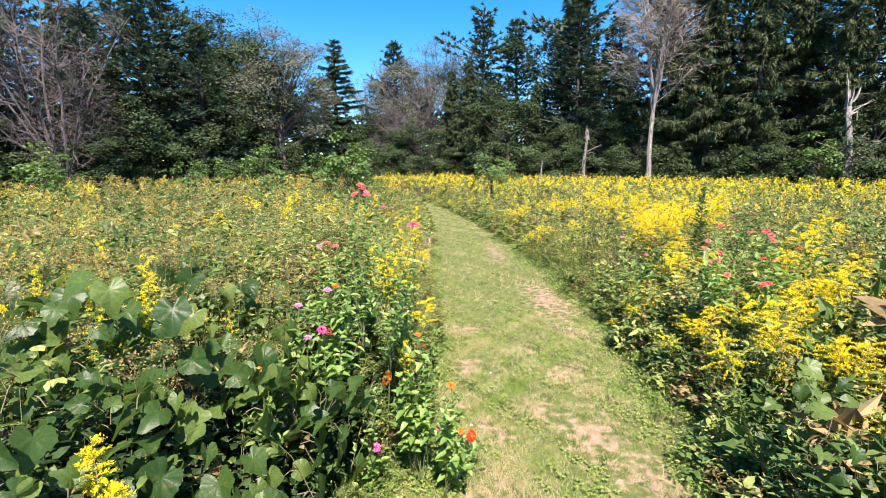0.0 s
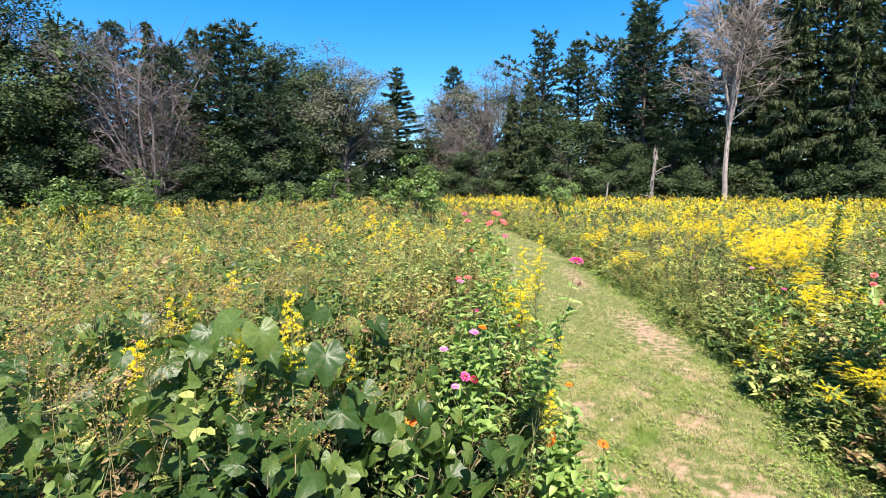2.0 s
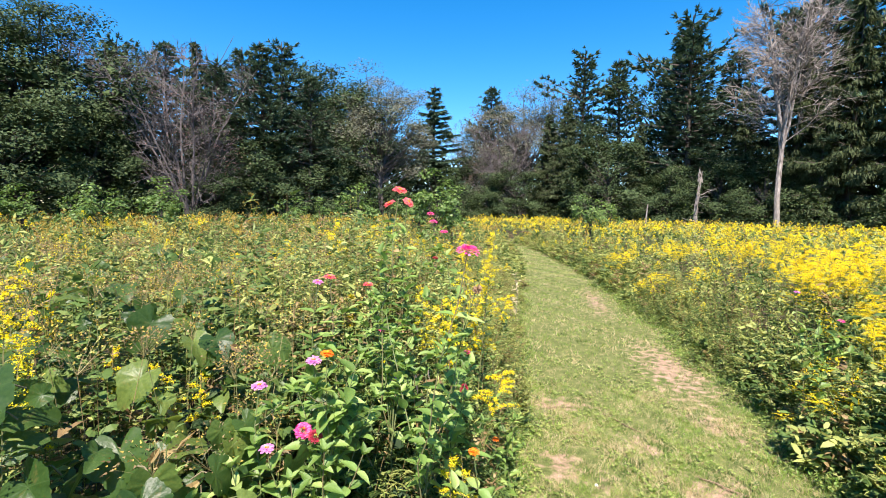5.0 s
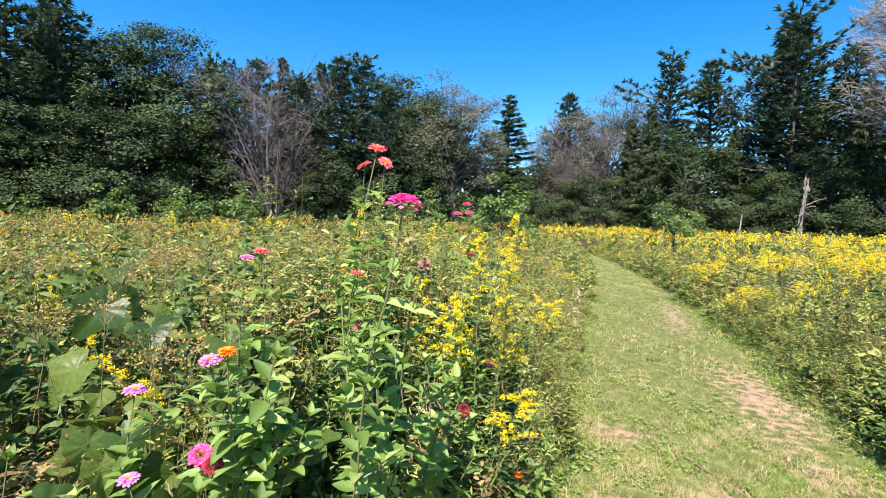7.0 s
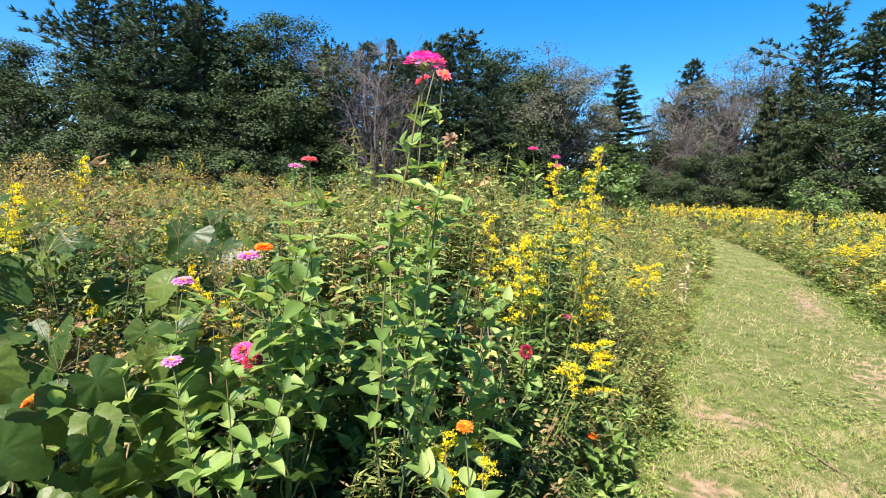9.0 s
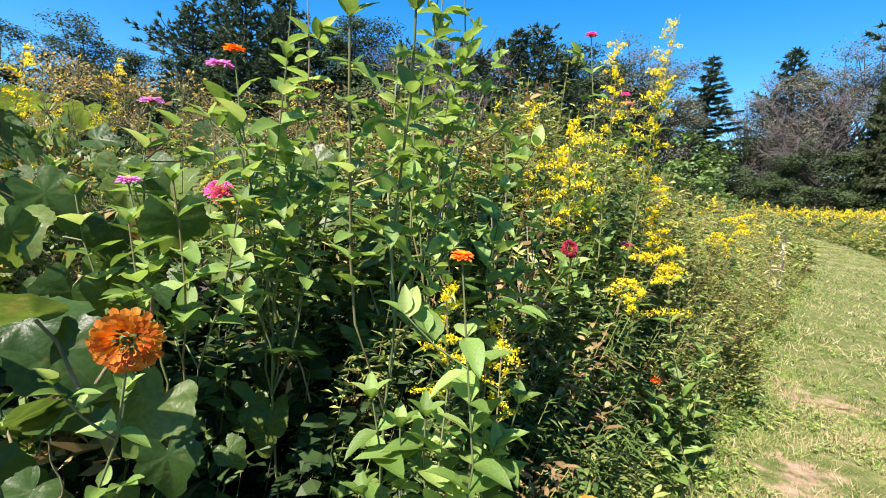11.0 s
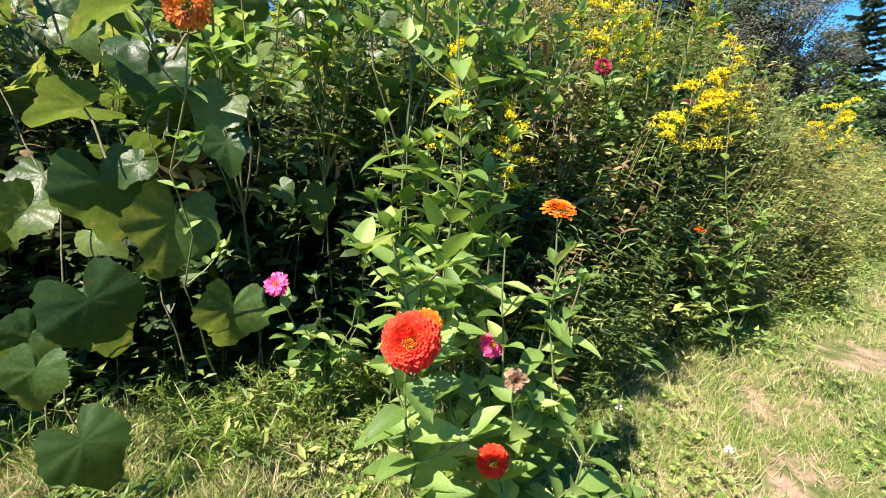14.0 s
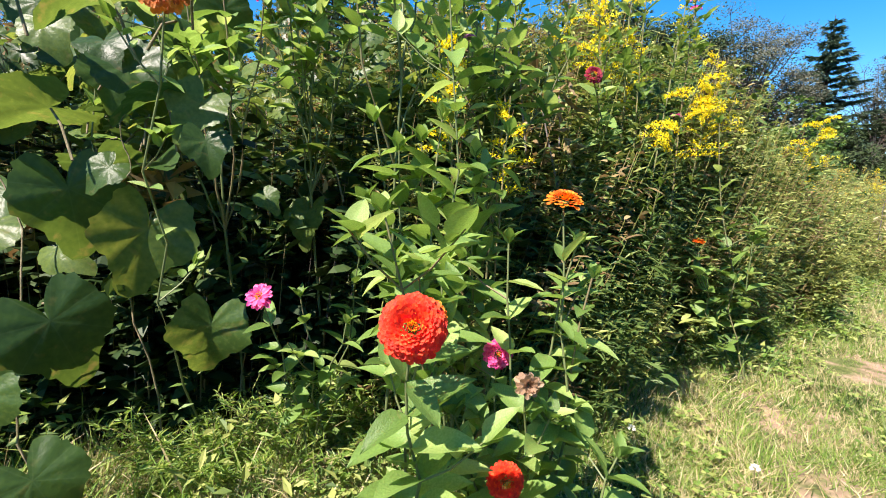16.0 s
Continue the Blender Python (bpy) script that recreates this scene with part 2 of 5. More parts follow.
def thing(name, label, category, m=None, group="", kind=""):
    ob = new(name)
    ob.empty_display_size = 0.1
    if m is not None:
        ob.matrix_basis = m
    return tagged(ob, label, category, group, kind)


def wave(x, y, s, seed=0.0):
    """A smooth uneven field, about -1 to 1."""
    return (np.sin(x / s * 1.7 + seed) * np.cos(y / s * 1.3 + 2.1 * seed) + 0.6 * np.sin(x / s * 3.1 + y / s * 2.3 + seed * 3) + 0.4 * np.cos(x / s * 5.3 - y / s * 4.7 + seed)) / 1.6


# ---- the plan: a mown path between two beds ----
def left_edge(y):
    return np.interp(y, [-8, 1, 2.4, 2.9, 3.3, 3.7, 4.1, 4.8, 7.4, 12.3, 20, 27, 31, 40, 60], [-1.3, -.92, -.80, -.66, -.50, -.32, -.18, -.16, -.25, -.32, -.55, -1.1, -1.8, -4.5, -13]) + 0.08 * np.sin(np.asarray(y) * 2.1 + 1.0) + 0.05 * np.sin(np.asarray(y) * 5.3)


def right_edge(y):
    return np.interp(y, [-8, 1, 3.2, 4, 6.6, 9.5, 15, 20, 23, 26.5, 31, 40, 60], [1.9, 1.9, 2.0, 2.25, 2.6, 2.45, 2.1, 1.5, 1.0, .25, -.6, -2.8, -11]) + 0.10 * np.sin(np.asarray(y) * 1.9) + 0.06 * np.sin(np.asarray(y) * 4.9)


def into_bed(x, y):
    """How far a place lies inside a bed; below 0 on the path."""
    return np.maximum(left_edge(y) - x, x - right_edge(y))


WORN = [(1.95, 8.5, .45, 1.5), (.96, 4.45, .22, .30), (1.46, 5.3, .30, .35), (1.38, 3.95, .35, .45), (1.72, 3.3, .4, .35), (.31, 6.8, .4, .25),
        (.45, 3.15, .28, .25), (.62, 5.2, .12, .3), (1.15, 2.2, .4, .5), (1.9, 6.6, .25, .4), (1.5, 13.5, .25, 2.0), (.55, 4.0, .15, .2), (1.1, 6.0, .2, .25), (.16, 4.55, .22, .3), (.36, 4.15, .2, .22), (.3, 5.5, .2, .3)]


def wear_at(x, y):
    w = np.zeros(np.shape(x))
    for a, b, rx, ry in WORN:
        w = np.maximum(w, np.clip(1.0 - np.hypot((x - a) / rx, (y - b) / ry) * 0.55, 0, 1) * 0.72)
    return w


def bed_height(x, y):
    d = into_bed(x, y)
    slope = np.where(x > right_edge(y), 0.95, 0.70)
    mound = np.where(x < left_edge(y), 0.50 * np.exp(-((y - 5.3) / 1.6) ** 2) * np.exp(-(np.maximum(d, 0) / 2.2) ** 2), 0.0)
    return (0.16 + 1.30 * (1 - np.exp(-np.maximum(d, 0) / slope))) * (1 + mound) * (1 + 0.15 * wave(x, y, 1.1, 1) + 0.08 * wave(x, y, 4.5, 4) + 0.13 * wave(x, y, 0.42, 9))


def build_ground():
    xs = np.concatenate([-np.geomspace(900, 2.2, 40), np.arange(-2, 4, 0.11), np.geomspace(4.2, 900, 40)])
    ys = np.concatenate([-np.geomspace(900, 1.2, 30), np.arange(-1, 14, 0.13), np.arange(14.2, 32, 0.3), np.geomspace(33, 900, 40)])
    X, Y = np.meshgrid(xs, ys)
    Z = 0.012 * wave(X, Y, 0.9, 2) + 0.003 * wave(X, Y, 0.21, 5)
    nx, ny = len(xs), len(ys)
    q = (np.arange(ny - 1)[:, None] * nx + np.arange(nx - 1)[None]).ravel()
    tri = np.concatenate([np.stack([q, q + 1, q + nx + 1], 1), np.stack([q, q + nx + 1, q + nx], 1)])
    me = mesh_np("ground", np.stack([X, Y, Z], -1).reshape(-1, 3), tri, [M_GROUND], smooth=True)
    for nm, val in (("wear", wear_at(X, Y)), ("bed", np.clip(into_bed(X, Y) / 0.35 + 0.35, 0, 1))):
        at = me.attributes.new(nm, 'FLOAT', 'POINT')
        at.data.foreach_set("value", val.astype(np.float32).ravel())
    tagged(new("ground", me), "mown grass path with worn earth between weedy beds", "ground", kind="structure")


build_ground()


# ---- trees ----
def limb_path(a, d, length, n=6, droop=0.0, wobble=0.06):
    pts, p, d = [np.array(a, float)], np.array(a, float), unit(np.array(d, float))
    for k in range(n):
        d = unit(d + np.random.normal(0, wobble, 3) + np.array([0, 0, droop]))
        p = p + d * length / n
        pts.append(p)
    return np.array(pts)


def tufts(C, D, n, length, width, spread, up=0.8):
    """n needle sprays from every place of C, which point along D with some spread and turn their faces up."""
    k = np.repeat(np.arange(len(C)), n)
    d = unit(D[k] + rand_dirs(len(k)) * spread)
    N = D[k] * 0.5 + np.array([0, 0, up]) + rand_dirs(len(k)) * 0.5
    return blades(C[k], d, N, length * np.random.uniform(0.55, 1.2, len(k)), width * np.random.uniform(0.7, 1.3, len(k)), BLADE)


def pine_meshes(h, seed, ragged=0.35, start=0.06, width=0.25, dense=1.0, crown=1.8):
    """White pine: whorls of level, upswept boughs that carry plates of needle tufts, with sky between them near the top."""
    np.random.seed(seed)
    wood, leaf = Heap(), Heap()
    tr = limb_path((0, 0, 0), (0, 0, 1), h, 10, wobble=0.012)
    wood.add(*tube(tr, np.linspace(h * 0.016, h * 0.002, 11), 7))
    z = start * h
    while z < h * 0.985:
        f = z / h
        c = np.array([np.interp(z, tr[:, 2], tr[:, 0]), np.interp(z, tr[:, 2], tr[:, 1]), z])
        reach = h * width * (min(1, (1.03 - f) * crown) ** 0.8) * (0.8 + 0.45 * math.sin(f * 29 + seed) * ragged)
        turn = np.random.uniform(0, 2 * np.pi)
        for k in range(6):
            a = turn + k * 1.047 + np.random.normal(0, 0.25)
            L = reach * np.random.uniform(0.5, 1.2)
            b = limb_path(c, (math.cos(a), math.sin(a), 0.02 + 0.55 * f * f), L, 5, droop=0.05 * (f - 0.25))
            wood.add(*tube(b, np.linspace(h * 0.004, h * 0.0012, 6), 3))
            m = max(3, int(11 * dense * L / (h * 0.2)))
            t = np.random.uniform(0.22, 1.0, m) ** 0.75
            P = np.stack([np.interp(t * 5, np.arange(6), b[:, j]) for j in range(3)], 1)
            out = np.array([math.cos(a), math.sin(a), 0.0])
            side = np.array([-math.sin(a), math.cos(a), 0])
            s = np.random.uniform(-1, 1, m) * 0.34 * L * (1.15 - t)
            P += side * s[:, None] + np.random.normal(0, h * 0.004, (m, 3))
            D = np.tile(out + np.array([0, 0, 0.45]), (m, 1)) + side * (s / max(L, 0.1) * 2)[:, None]
            leaf.add(*tufts(P, unit(D), 13, h * 0.026, h * 0.0075, 0.75))
            q = b[[1, 2, 3]]
            leaf.add(*blades(q, rand_dirs(3, -0.4, 0.2) + out, np.array([0, 0, 1.0]) + rand_dirs(3) * 0.4, h * 0.036, h * 0.014, DIAMOND))
        z += h * np.random.uniform(0.026, 0.040)
    return wood.mesh("pine_trunk", [M_BARK]), leaf.mesh("pine_crown", [M_PINE])


def spruce_meshes(h, seed, width=0.20, start=0.03, dense=1.0, taper=0.72, tiers=0.0, leaf_m=None):
    """Norway spruce: downswept boughs with hanging curtains of twigs, in open tiers where tiers is above 0."""
    np.random.seed(seed)
    wood, leaf = Heap(), Heap()
    wood.add(*tube([(0, 0, 0), (0, 0, h * 0.5), (0, 0, h)], [h * 0.016, h * 0.009, 0.01], 7))
    z = start * h
    while z < h * 0.99:
        f = z / h
        reach = h * width * (1.0 - f) ** taper * (1 + (0.12 if tiers else 0.25) * math.sin(f * 37 + seed))
        for k in range(7):
            a = np.random.uniform(0, 2 * np.pi)
            L = max(reach * np.random.uniform(0.6, 1.15), h * 0.012)
            b = limb_path((0, 0, z), (math.cos(a), math.sin(a), 0.12 - (0.25 if tiers else 0.38) * (1 - f)), L, 5, droop=0.035)
            wood.add(*tube(b, np.linspace(h * 0.003, h * 0.001, 6), 3))
            m = max(4, int(26 * dense * L / (h * 0.16)))
            t = np.random.uniform(0.1, 1.0, m)
            P = np.stack([np.interp(t * 5, np.arange(6), b[:, j]) for j in range(3)], 1)
            out = np.array([math.cos(a), math.sin(a), 0.0])
            P += np.array([-math.sin(a), math.cos(a), 0]) * (np.random.uniform(-1, 1, m) * L * 0.25 * (1.15 - t))[:, None]
            drop = 0.45 if tiers else 1.0
            leaf.add(*tufts(P, np.tile(unit(out * 0.5 + np.array([0, 0, -drop])), (m, 1)), 4, h * 0.030 * (0.7 + 0.3 * drop), h * 0.0052, 0.40, 0.9))
            leaf.add(*tufts(P, np.tile(unit(out + np.array([0, 0, -0.1])), (m, 1)), 3, h * 0.020, h * 0.0062, 0.6, 1.0))
            q = b[[1, 2, 3]]
            leaf.add(*blades(q, out + np.array([0, 0, -0.5]) + rand_dirs(3) * 0.4, rand_dirs(3, 0.0) + out * 0.5, h * 0.030 * (0.5 if tiers else 1), h * 0.014, DIAMOND))
        z += h * (0.034 if tiers else 0.026)
    return wood.mesh("spruce_trunk", [M_BARK]), leaf.mesh("spruce_crown", [leaf_m or M_SPRUCE])


def fan(A, length, lean, n, ra, rb, spread):
    """n twigs from every place of A, which point along lean with some spread. Returns starts, ends and radii."""
    k = np.repeat(np.arange(len(A)), n)
    D = unit(lean[k] + rand_dirs(len(k)) * spread)
    B = A[k] + D * (length * np.random.uniform(0.5, 1.2, len(k)))[:, None]
    return A[k], B, np.full(len(k), ra), np.full(len(k), rb), D


def broad_meshes(h, seed, leaf_m, bark_m, clumps=64, leaves=80, clump=0.085, size=0.020, wide=0.30, base=0.12, fill=1.0):
    """Broad-leaved tree: a forked trunk whose limbs reach clumps of leaves that fill a lumpy dome."""
    np.random.seed(seed)
    wood, leaf = Heap(), Heap()
    trunk = limb_path((0, 0, 0), (0, 0, 1), h * 0.75, 6, wobble=0.035)
    wood.add(*tube(trunk, np.linspace(h * 0.018, h * 0.004, 7), 6))
    d = rand_dirs(clumps, -0.75, 1.0)
    rr = np.random.uniform(0.35, 1.0, clumps) ** 0.5 * (1 + 0.16 * np.sin(d[:, 0] * 5 + seed) + 0.12 * np.cos(d[:, 1] * 7 + d[:, 2] * 4))
    mid = 0.5 * (1 + base)
    C = np.stack([d[:, 0] * rr * wide * h, d[:, 1] * rr * wide * h, (mid + d[:, 2] * rr * (1 - mid) * 0.92) * h], 1)
    C[:, 2] = np.clip(C[:, 2], 0.03 * h, h * 0.97)
    for p in C:
        z0 = min(max(p[2] * 0.62, 0.06 * h), 0.72 * h)
        q = np.array([np.interp(z0, trunk[:, 2], trunk[:, 0]), np.interp(z0, trunk[:, 2], trunk[:, 1]), z0])
        m = q * 0.5 + p * 0.5 + np.array([0, 0, -0.02 * h]) + np.random.normal(0, 0.012 * h, 3)
        wood.add(*tube([q, m, p], [h * 0.0050, h * 0.0032, h * 0.0014], 3))
    lean = unit(C - np.array([0, 0, 0.45 * h]))
    A, B, ra, rb, D = fan(C, h * 0.075, lean, 5, h * 0.0012, h * 0.0005, 0.9)
    wood.add(*tube_many(A, B, ra, rb))
    k = np.repeat(np.arange(clumps), leaves)
    o = unit(rand_dirs(len(k)) + 0.55 * lean[k] + np.array([0, 0, 0.25])) * (np.random.rand(len(k)) ** 0.45)[:, None] * (h * clump * np.random.uniform(0.7, 1.25, clumps)[k])[:, None] * np.array([1.15, 1.15, 0.8])
    keep = np.random.rand(len(k)) < fill
    k, o = k[keep], o[keep]
    leaf.add(*blades(C[k] + o, rand_dirs(len(k), -0.8, 0.4), unit(o) * 0.9 + 0.4 * lean[k] + np.array([0, 0, 0.6]) + rand_dirs(len(k)) * 0.4,
                     np.random.uniform(0.6, 1.2, len(k)) * h * size, h * size * 0.75, DIAMOND if h < 10 else BLADE))
    if fill >= 1.0 and h > 10:      # the dense shaded heart of every clump
        k = np.repeat(np.nonzero(C[:, 2] < 0.8 * h)[0], 9)
        o = -0.6 * lean[k] + rand_dirs(len(k)) * 0.6
        leaf.add(*blades(C[k] + o * h * clump * 0.5, rand_dirs(len(k)), rand_dirs(len(k)), h * clump * 0.42, h * clump * 0.3, DIAMOND))
    return wood.mesh("forked_trunk", [bark_m]), leaf.mesh("leafy_crown", [leaf_m])


def bare_meshes(h, seed, bark_m, start=0.42, leaders=4, splay=0.28, boughs=13, reach=0.17, thick=1.0, reds=0):
    """A leafless tree: leaders with side boughs, twigs and fine twigs."""
    np.random.seed(seed)
    wood, bole = Heap(), Heap()
    base = limb_path((0, 0, 0), (0.02, 0, 1), h * max(start, 0.03), 5, wobble=0.03)
    if start > 0.05:
        bole.add(*tube(base, np.linspace(h * 0.017, h * 0.012, 6) * thick, 7))
    A, L, lens = [], [], []
    for s in range(leaders):
        az = s * 2.4 + seed
        out = np.array([math.cos(az) * splay, math.sin(az) * splay, 1.0]) if s or start <= 0.05 else np.array([0.03, 0.0, 1.0])
        p = limb_path(base[-1 - (s % 2)], out, (h - base[-1][2]) * (1.0 if s == 0 else np.random.uniform(0.7, 0.97)), 9, droop=0.02, wobble=0.07)
        bole.add(*tube(p, np.linspace(h * 0.0095, h * 0.0010, 10) * thick, 5))
        for k in range(boughs):
            f = np.random.uniform(0.6, 8.6)
            i = int(f)
            A.append(p[i] + (p[i + 1] - p[i]) * (f - i))
            side = rand_dirs(1, -0.2, 0.5)[0]
            L.append(unit(side + (p[i + 1] - p[i]) / np.linalg.norm(p[i + 1] - p[i]) * 0.45)); lens.append(h * reach * (1.15 - f / 10))
    A, L, lens = np.array(A), np.array(L), np.array(lens)
    M = A + L * (lens * 0.5)[:, None]
    B = M + unit(L + np.array([0, 0, 0.25]) + rand_dirs(len(L)) * 0.25) * (lens * 0.6)[:, None]
    wood.add(*tube_many(A, M, h * 0.0030 * thick, h * 0.0021 * thick)); wood.add(*tube_many(M, B, h * 0.0021 * thick, h * 0.0009))
    for src, f0 in ((A * 0.5 + M * 0.5, 1.0), (M, 0.95), (M * 0.5 + B * 0.5, 0.85), (B, 0.8)):
        a1, b1, r1, r2, D = fan(src, h * reach * 0.42 * f0, L, 3, h * 0.0012, h * 0.0006, 0.9)
        wood.add(*tube_many(a1, b1, r1, r2))
        a2, b2, r1, r2, D2 = fan(a1 * 0.4 + b1 * 0.6, h * reach * 0.24, D, 2, h * 0.0007, h * 0.0003, 0.8)
        wood.add(*tube_many(a2, b2, r1, r2))
    top = max(v[:, 2].max() for v in wood.v)
    wood.v, bole.v = [v * (h / top) for v in wood.v], [v * (h / top) for v in bole.v]
    out = [bole.mesh("bare_trunk", [bark_m]), wood.mesh("bare_limbs", [bark_m])]
    if reds:
        E = b2 * (h / top)
        E = E[(E[:, 0] > 0.03 * h) & (E[:, 2] < 0.7 * h)]
        c = np.repeat(E, reds, 0) + np.random.normal(0, h * 0.022, (len(E) * reds, 3))
        out.append(mesh_np("withered_leaves", *blades(c, rand_dirs(len(c)), rand_dirs(len(c)), h * 0.009, h * 0.006), [M_RED]))
    return out


def snag_meshes(h, seed, stubs):
    """A broken dead trunk with splintered top and crooked stubs."""
    np.random.seed(seed)
    wood = Heap()
    t = limb_path((0, 0, 0), (0.05, 0, 1), h * 0.8, 7, wobble=0.05)
    wood.add(*tube(t, np.linspace(h * 0.026, h * 0.016, 8), 7))
    for k in range(5):
        wood.add(*tube(limb_path(t[-1] + np.random.normal(0, h * 0.012, 3) - np.array([0, 0, h * 0.02]), (np.random.normal(0, .2), np.random.normal(0, .2), 1), h * np.random.uniform(0.08, 0.24), 3), [h * 0.012, h * 0.009, h * 0.006, h * 0.001], 4))
    for k in range(stubs):
        i = np.random.randint(2, 7)
        b = limb_path(t[i], rand_dirs(1, -0.1, 0.6)[0], h * np.random.uniform(0.12, 0.36), 6, droop=0.05, wobble=0.28)
        wood.add(*tube(b, np.linspace(h * 0.010, h * 0.003, 7), 4))
        q = b[3:6]
        wood.add(*tube_many(q, q + rand_dirs(len(q)) * h * 0.09, h * 0.004, h * 0.0012))
    return [wood.mesh("broken_trunk", [M_PALEBARK])]


def plant_tree(kind, meshes, label, category, az, dist, h, ref, group, turn=None, squash=1.0):
    s = h / ref
    a = radians(az)
    m = pose(-math.sin(a) * dist, math.cos(a) * dist, -0.05, 0, 0, turn if turn is not None else az * 37) @ Matrix.Diagonal((s * squash, s * squash, s, 1))
    ob = thing(kind, label, category, m, group)
    for nm, me in zip(("trunk", "crown", "withered_leaves"), meshes):
        part(nm, me, ob)
    return ob


PINES = [pine_meshes(20, 11), pine_meshes(20, 12, 0.7, 0.10, 0.21, 1.0, 3.2), pine_meshes(20, 13, 0.5, 0.04, 0.27)]
FAR_PINE = pine_meshes(20, 14, 0.5, 0.10, 0.24, 0.5)
SPRUCES = [spruce_meshes(20, 21), spruce_meshes(20, 22, 0.235), spruce_meshes(20, 23, 0.23, 0.08, 2.2, 0.80, 1.0, M_PINE)]
BROADS = [broad_meshes(18, 31, M_BROAD, M_BARK, 70, 260, 0.085, 0.0125), broad_meshes(18, 32, M_BROAD, M_BARK, 64, 280, 0.10, 0.0125, 0.34, 0.06), broad_meshes(18, 36, M_BROAD, M_BARK, 50, 260, 0.105, 0.018, 0.36, -0.1)]
GREYS = [broad_meshes(18, 33, M_GREYLEAF, M_GREYBARK, 90, 240, 0.085, 0.010, 0.27, 0.2, 0.98), broad_meshes(18, 34, M_GREYLEAF, M_GREYBARK, 80, 150, 0.08, 0.009, 0.25, 0.2, 0.6)]

for k, (az, d, h) in enumerate([(33.8, 62, 20), (29.5, 60, 20.5), (5.7, 85, 22.4), (-8.6, 80, 25), (-15.4, 66, 25.2), (61, 50, 19.2), (57.3, 50, 20), (63.7, 62, 21.1), (59, 64, 21.3), (-14.2, 72, 25.3), (66, 52, 17), (-19.5, 68, 21), (-23.4, 68, 25), (-26.8, 65, 27), (-31, 63, 27), (-35, 61, 26), (-41, 60, 25), (26.5, 57, 16), (31.2, 56, 19), (35.6, 56, 16.5), (40.6, 66, 20.5), (36, 66, 19), (44.5, 66, 20)]):
    plant_tree("pine_tree", PINES[k % 3], "tall dark green pine tree at the edge of the woods", "tree", az, d, h * 1.03, 20, "pines of the woods", None, 1.2)
plant_tree("pine_tree", PINES[1], "tall ragged pine with a tufted top above the woods", "tree", -4.5, 78, 26.8, 20, "pines of the woods", 70, 1.15)
for k, (az, d, h) in enumerate([(37.8, 58, 19.7), (-3, 70, 18), (-24.7, 60, 23.6), (-28.6, 58, 23.8), (-32.8, 56, 21.7), (-36.3, 58, 21.1), (-39.4, 54, 19.5), (-1, 74, 17.2), (-10.8, 68, 14.1), (-43.5, 55, 21), (-26.5, 57, 14), (-20.5, 62, 16), (-48, 56, 20)]):
    plant_tree("spruce_tree", SPRUCES[k % 2], "drooping olive green spruce in the row of woods", "tree", az, d, h, 20, "spruces of the woods")
plant_tree("spruce_tree", SPRUCES[2], "narrow spruce with tiered drooping boughs against the sky", "tree", 12.4, 80, 22.8, 20, "spruces of the woods", 15, 1.55)
for k, (az, d, h) in enumerate([(49, 55, 18.4), (23.3, 70, 20.8), (25.5, 74, 21.3), (50.9, 55, 18.6), (62.6, 52, 13.8), (81.6, 60, 14.1), (76.2, 62, 15.9), (51.6, 58, 19.2), (-13.4, 75, 22), (21.4, 76, 20.5), (-38.1, 66, 17.2), (-7.6, 80, 14.8), (87, 58, 14), (70, 60, 15)]):
    plant_tree("broadleaf_tree", BROADS[k % 2], "dark green broad-leaved tree at the edge of the woods", "tree", az, d, h * 1.04, 18, "broad-leaved trees of the woods", None, 1.2)
for k, (az, d, h) in enumerate([(52.5, 46, 10.5), (27.9, 58, 11.4), (32.5, 56, 11.5), (46.9, 52, 9.8), (-7.8, 64, 12.2), (-13.6, 60, 7.4), (-18.5, 60, 8.8), (-13.2, 62, 7.8), (8.9, 76, 10.3), (15, 72, 9.5), (36, 52, 7.5), (41.5, 54, 9), (56.5, 45, 7), (60, 46, 8), (2.5, 70, 9), (-22, 58, 8), (-34, 54, 6.5), (66, 47, 9), (72, 52, 10), (20, 66, 9), (24, 62, 10), (-41.5, 52, 8), (5.5, 72, 8)]):
    plant_tree("understorey_tree", BROADS[2], "low green broad-leaved tree in front of taller woods", "tree", az, d, h, 18, "low trees before the woods", None, 1.25)
for k, (az, d, h) in enumerate([(18.2, 66, 19.1), (-0.8, 84, 22.3), (1.8, 82, 21.1), (8.7, 85, 16.2), (5.5, 84, 19.1)]):
    plant_tree("thinning_tree", GREYS[k % 2], "grey thin-leaved tree whose branches show through", "tree", az, d, h * 1.06, 18, "thinning trees of the woods", None, 1.15)
DEAD = bare_meshes(20, 44, M_PALEBARK, 0.42, 8, 0.17, 11, 0.16, 0.58)
BARE = bare_meshes(16, 42, M_GREYBARK, 0.04, 9, 0.30, 14, 0.17, 0.75, 2)
plant_tree("dead_tree", DEAD, "bleached leafless dead tree with a pale trunk", "tree", -23.4, 54, 23.5, 20, "", 0, 1.15)
for az, d, h in [(38.5, 50, 16.5), (42.8, 60, 19.4), (4.4, 75, 17.5)]:
    plant_tree("bare_tree", BARE, "many-stemmed bare grey tree with reddish withered leaves", "tree", az, d, h, 16, "bare trees of the woods")
for (az, d, h), me in zip([(-16.5, 56, 7.2), (-40.3, 50, 9.6)], (snag_meshes(9, 47, 6), snag_meshes(9, 48, 16))):
    plant_tree("dead_snag", me, "broken pale dead tree with crooked stubs", "tree", az, d, h, 9, "dead snags", None, 1.2)
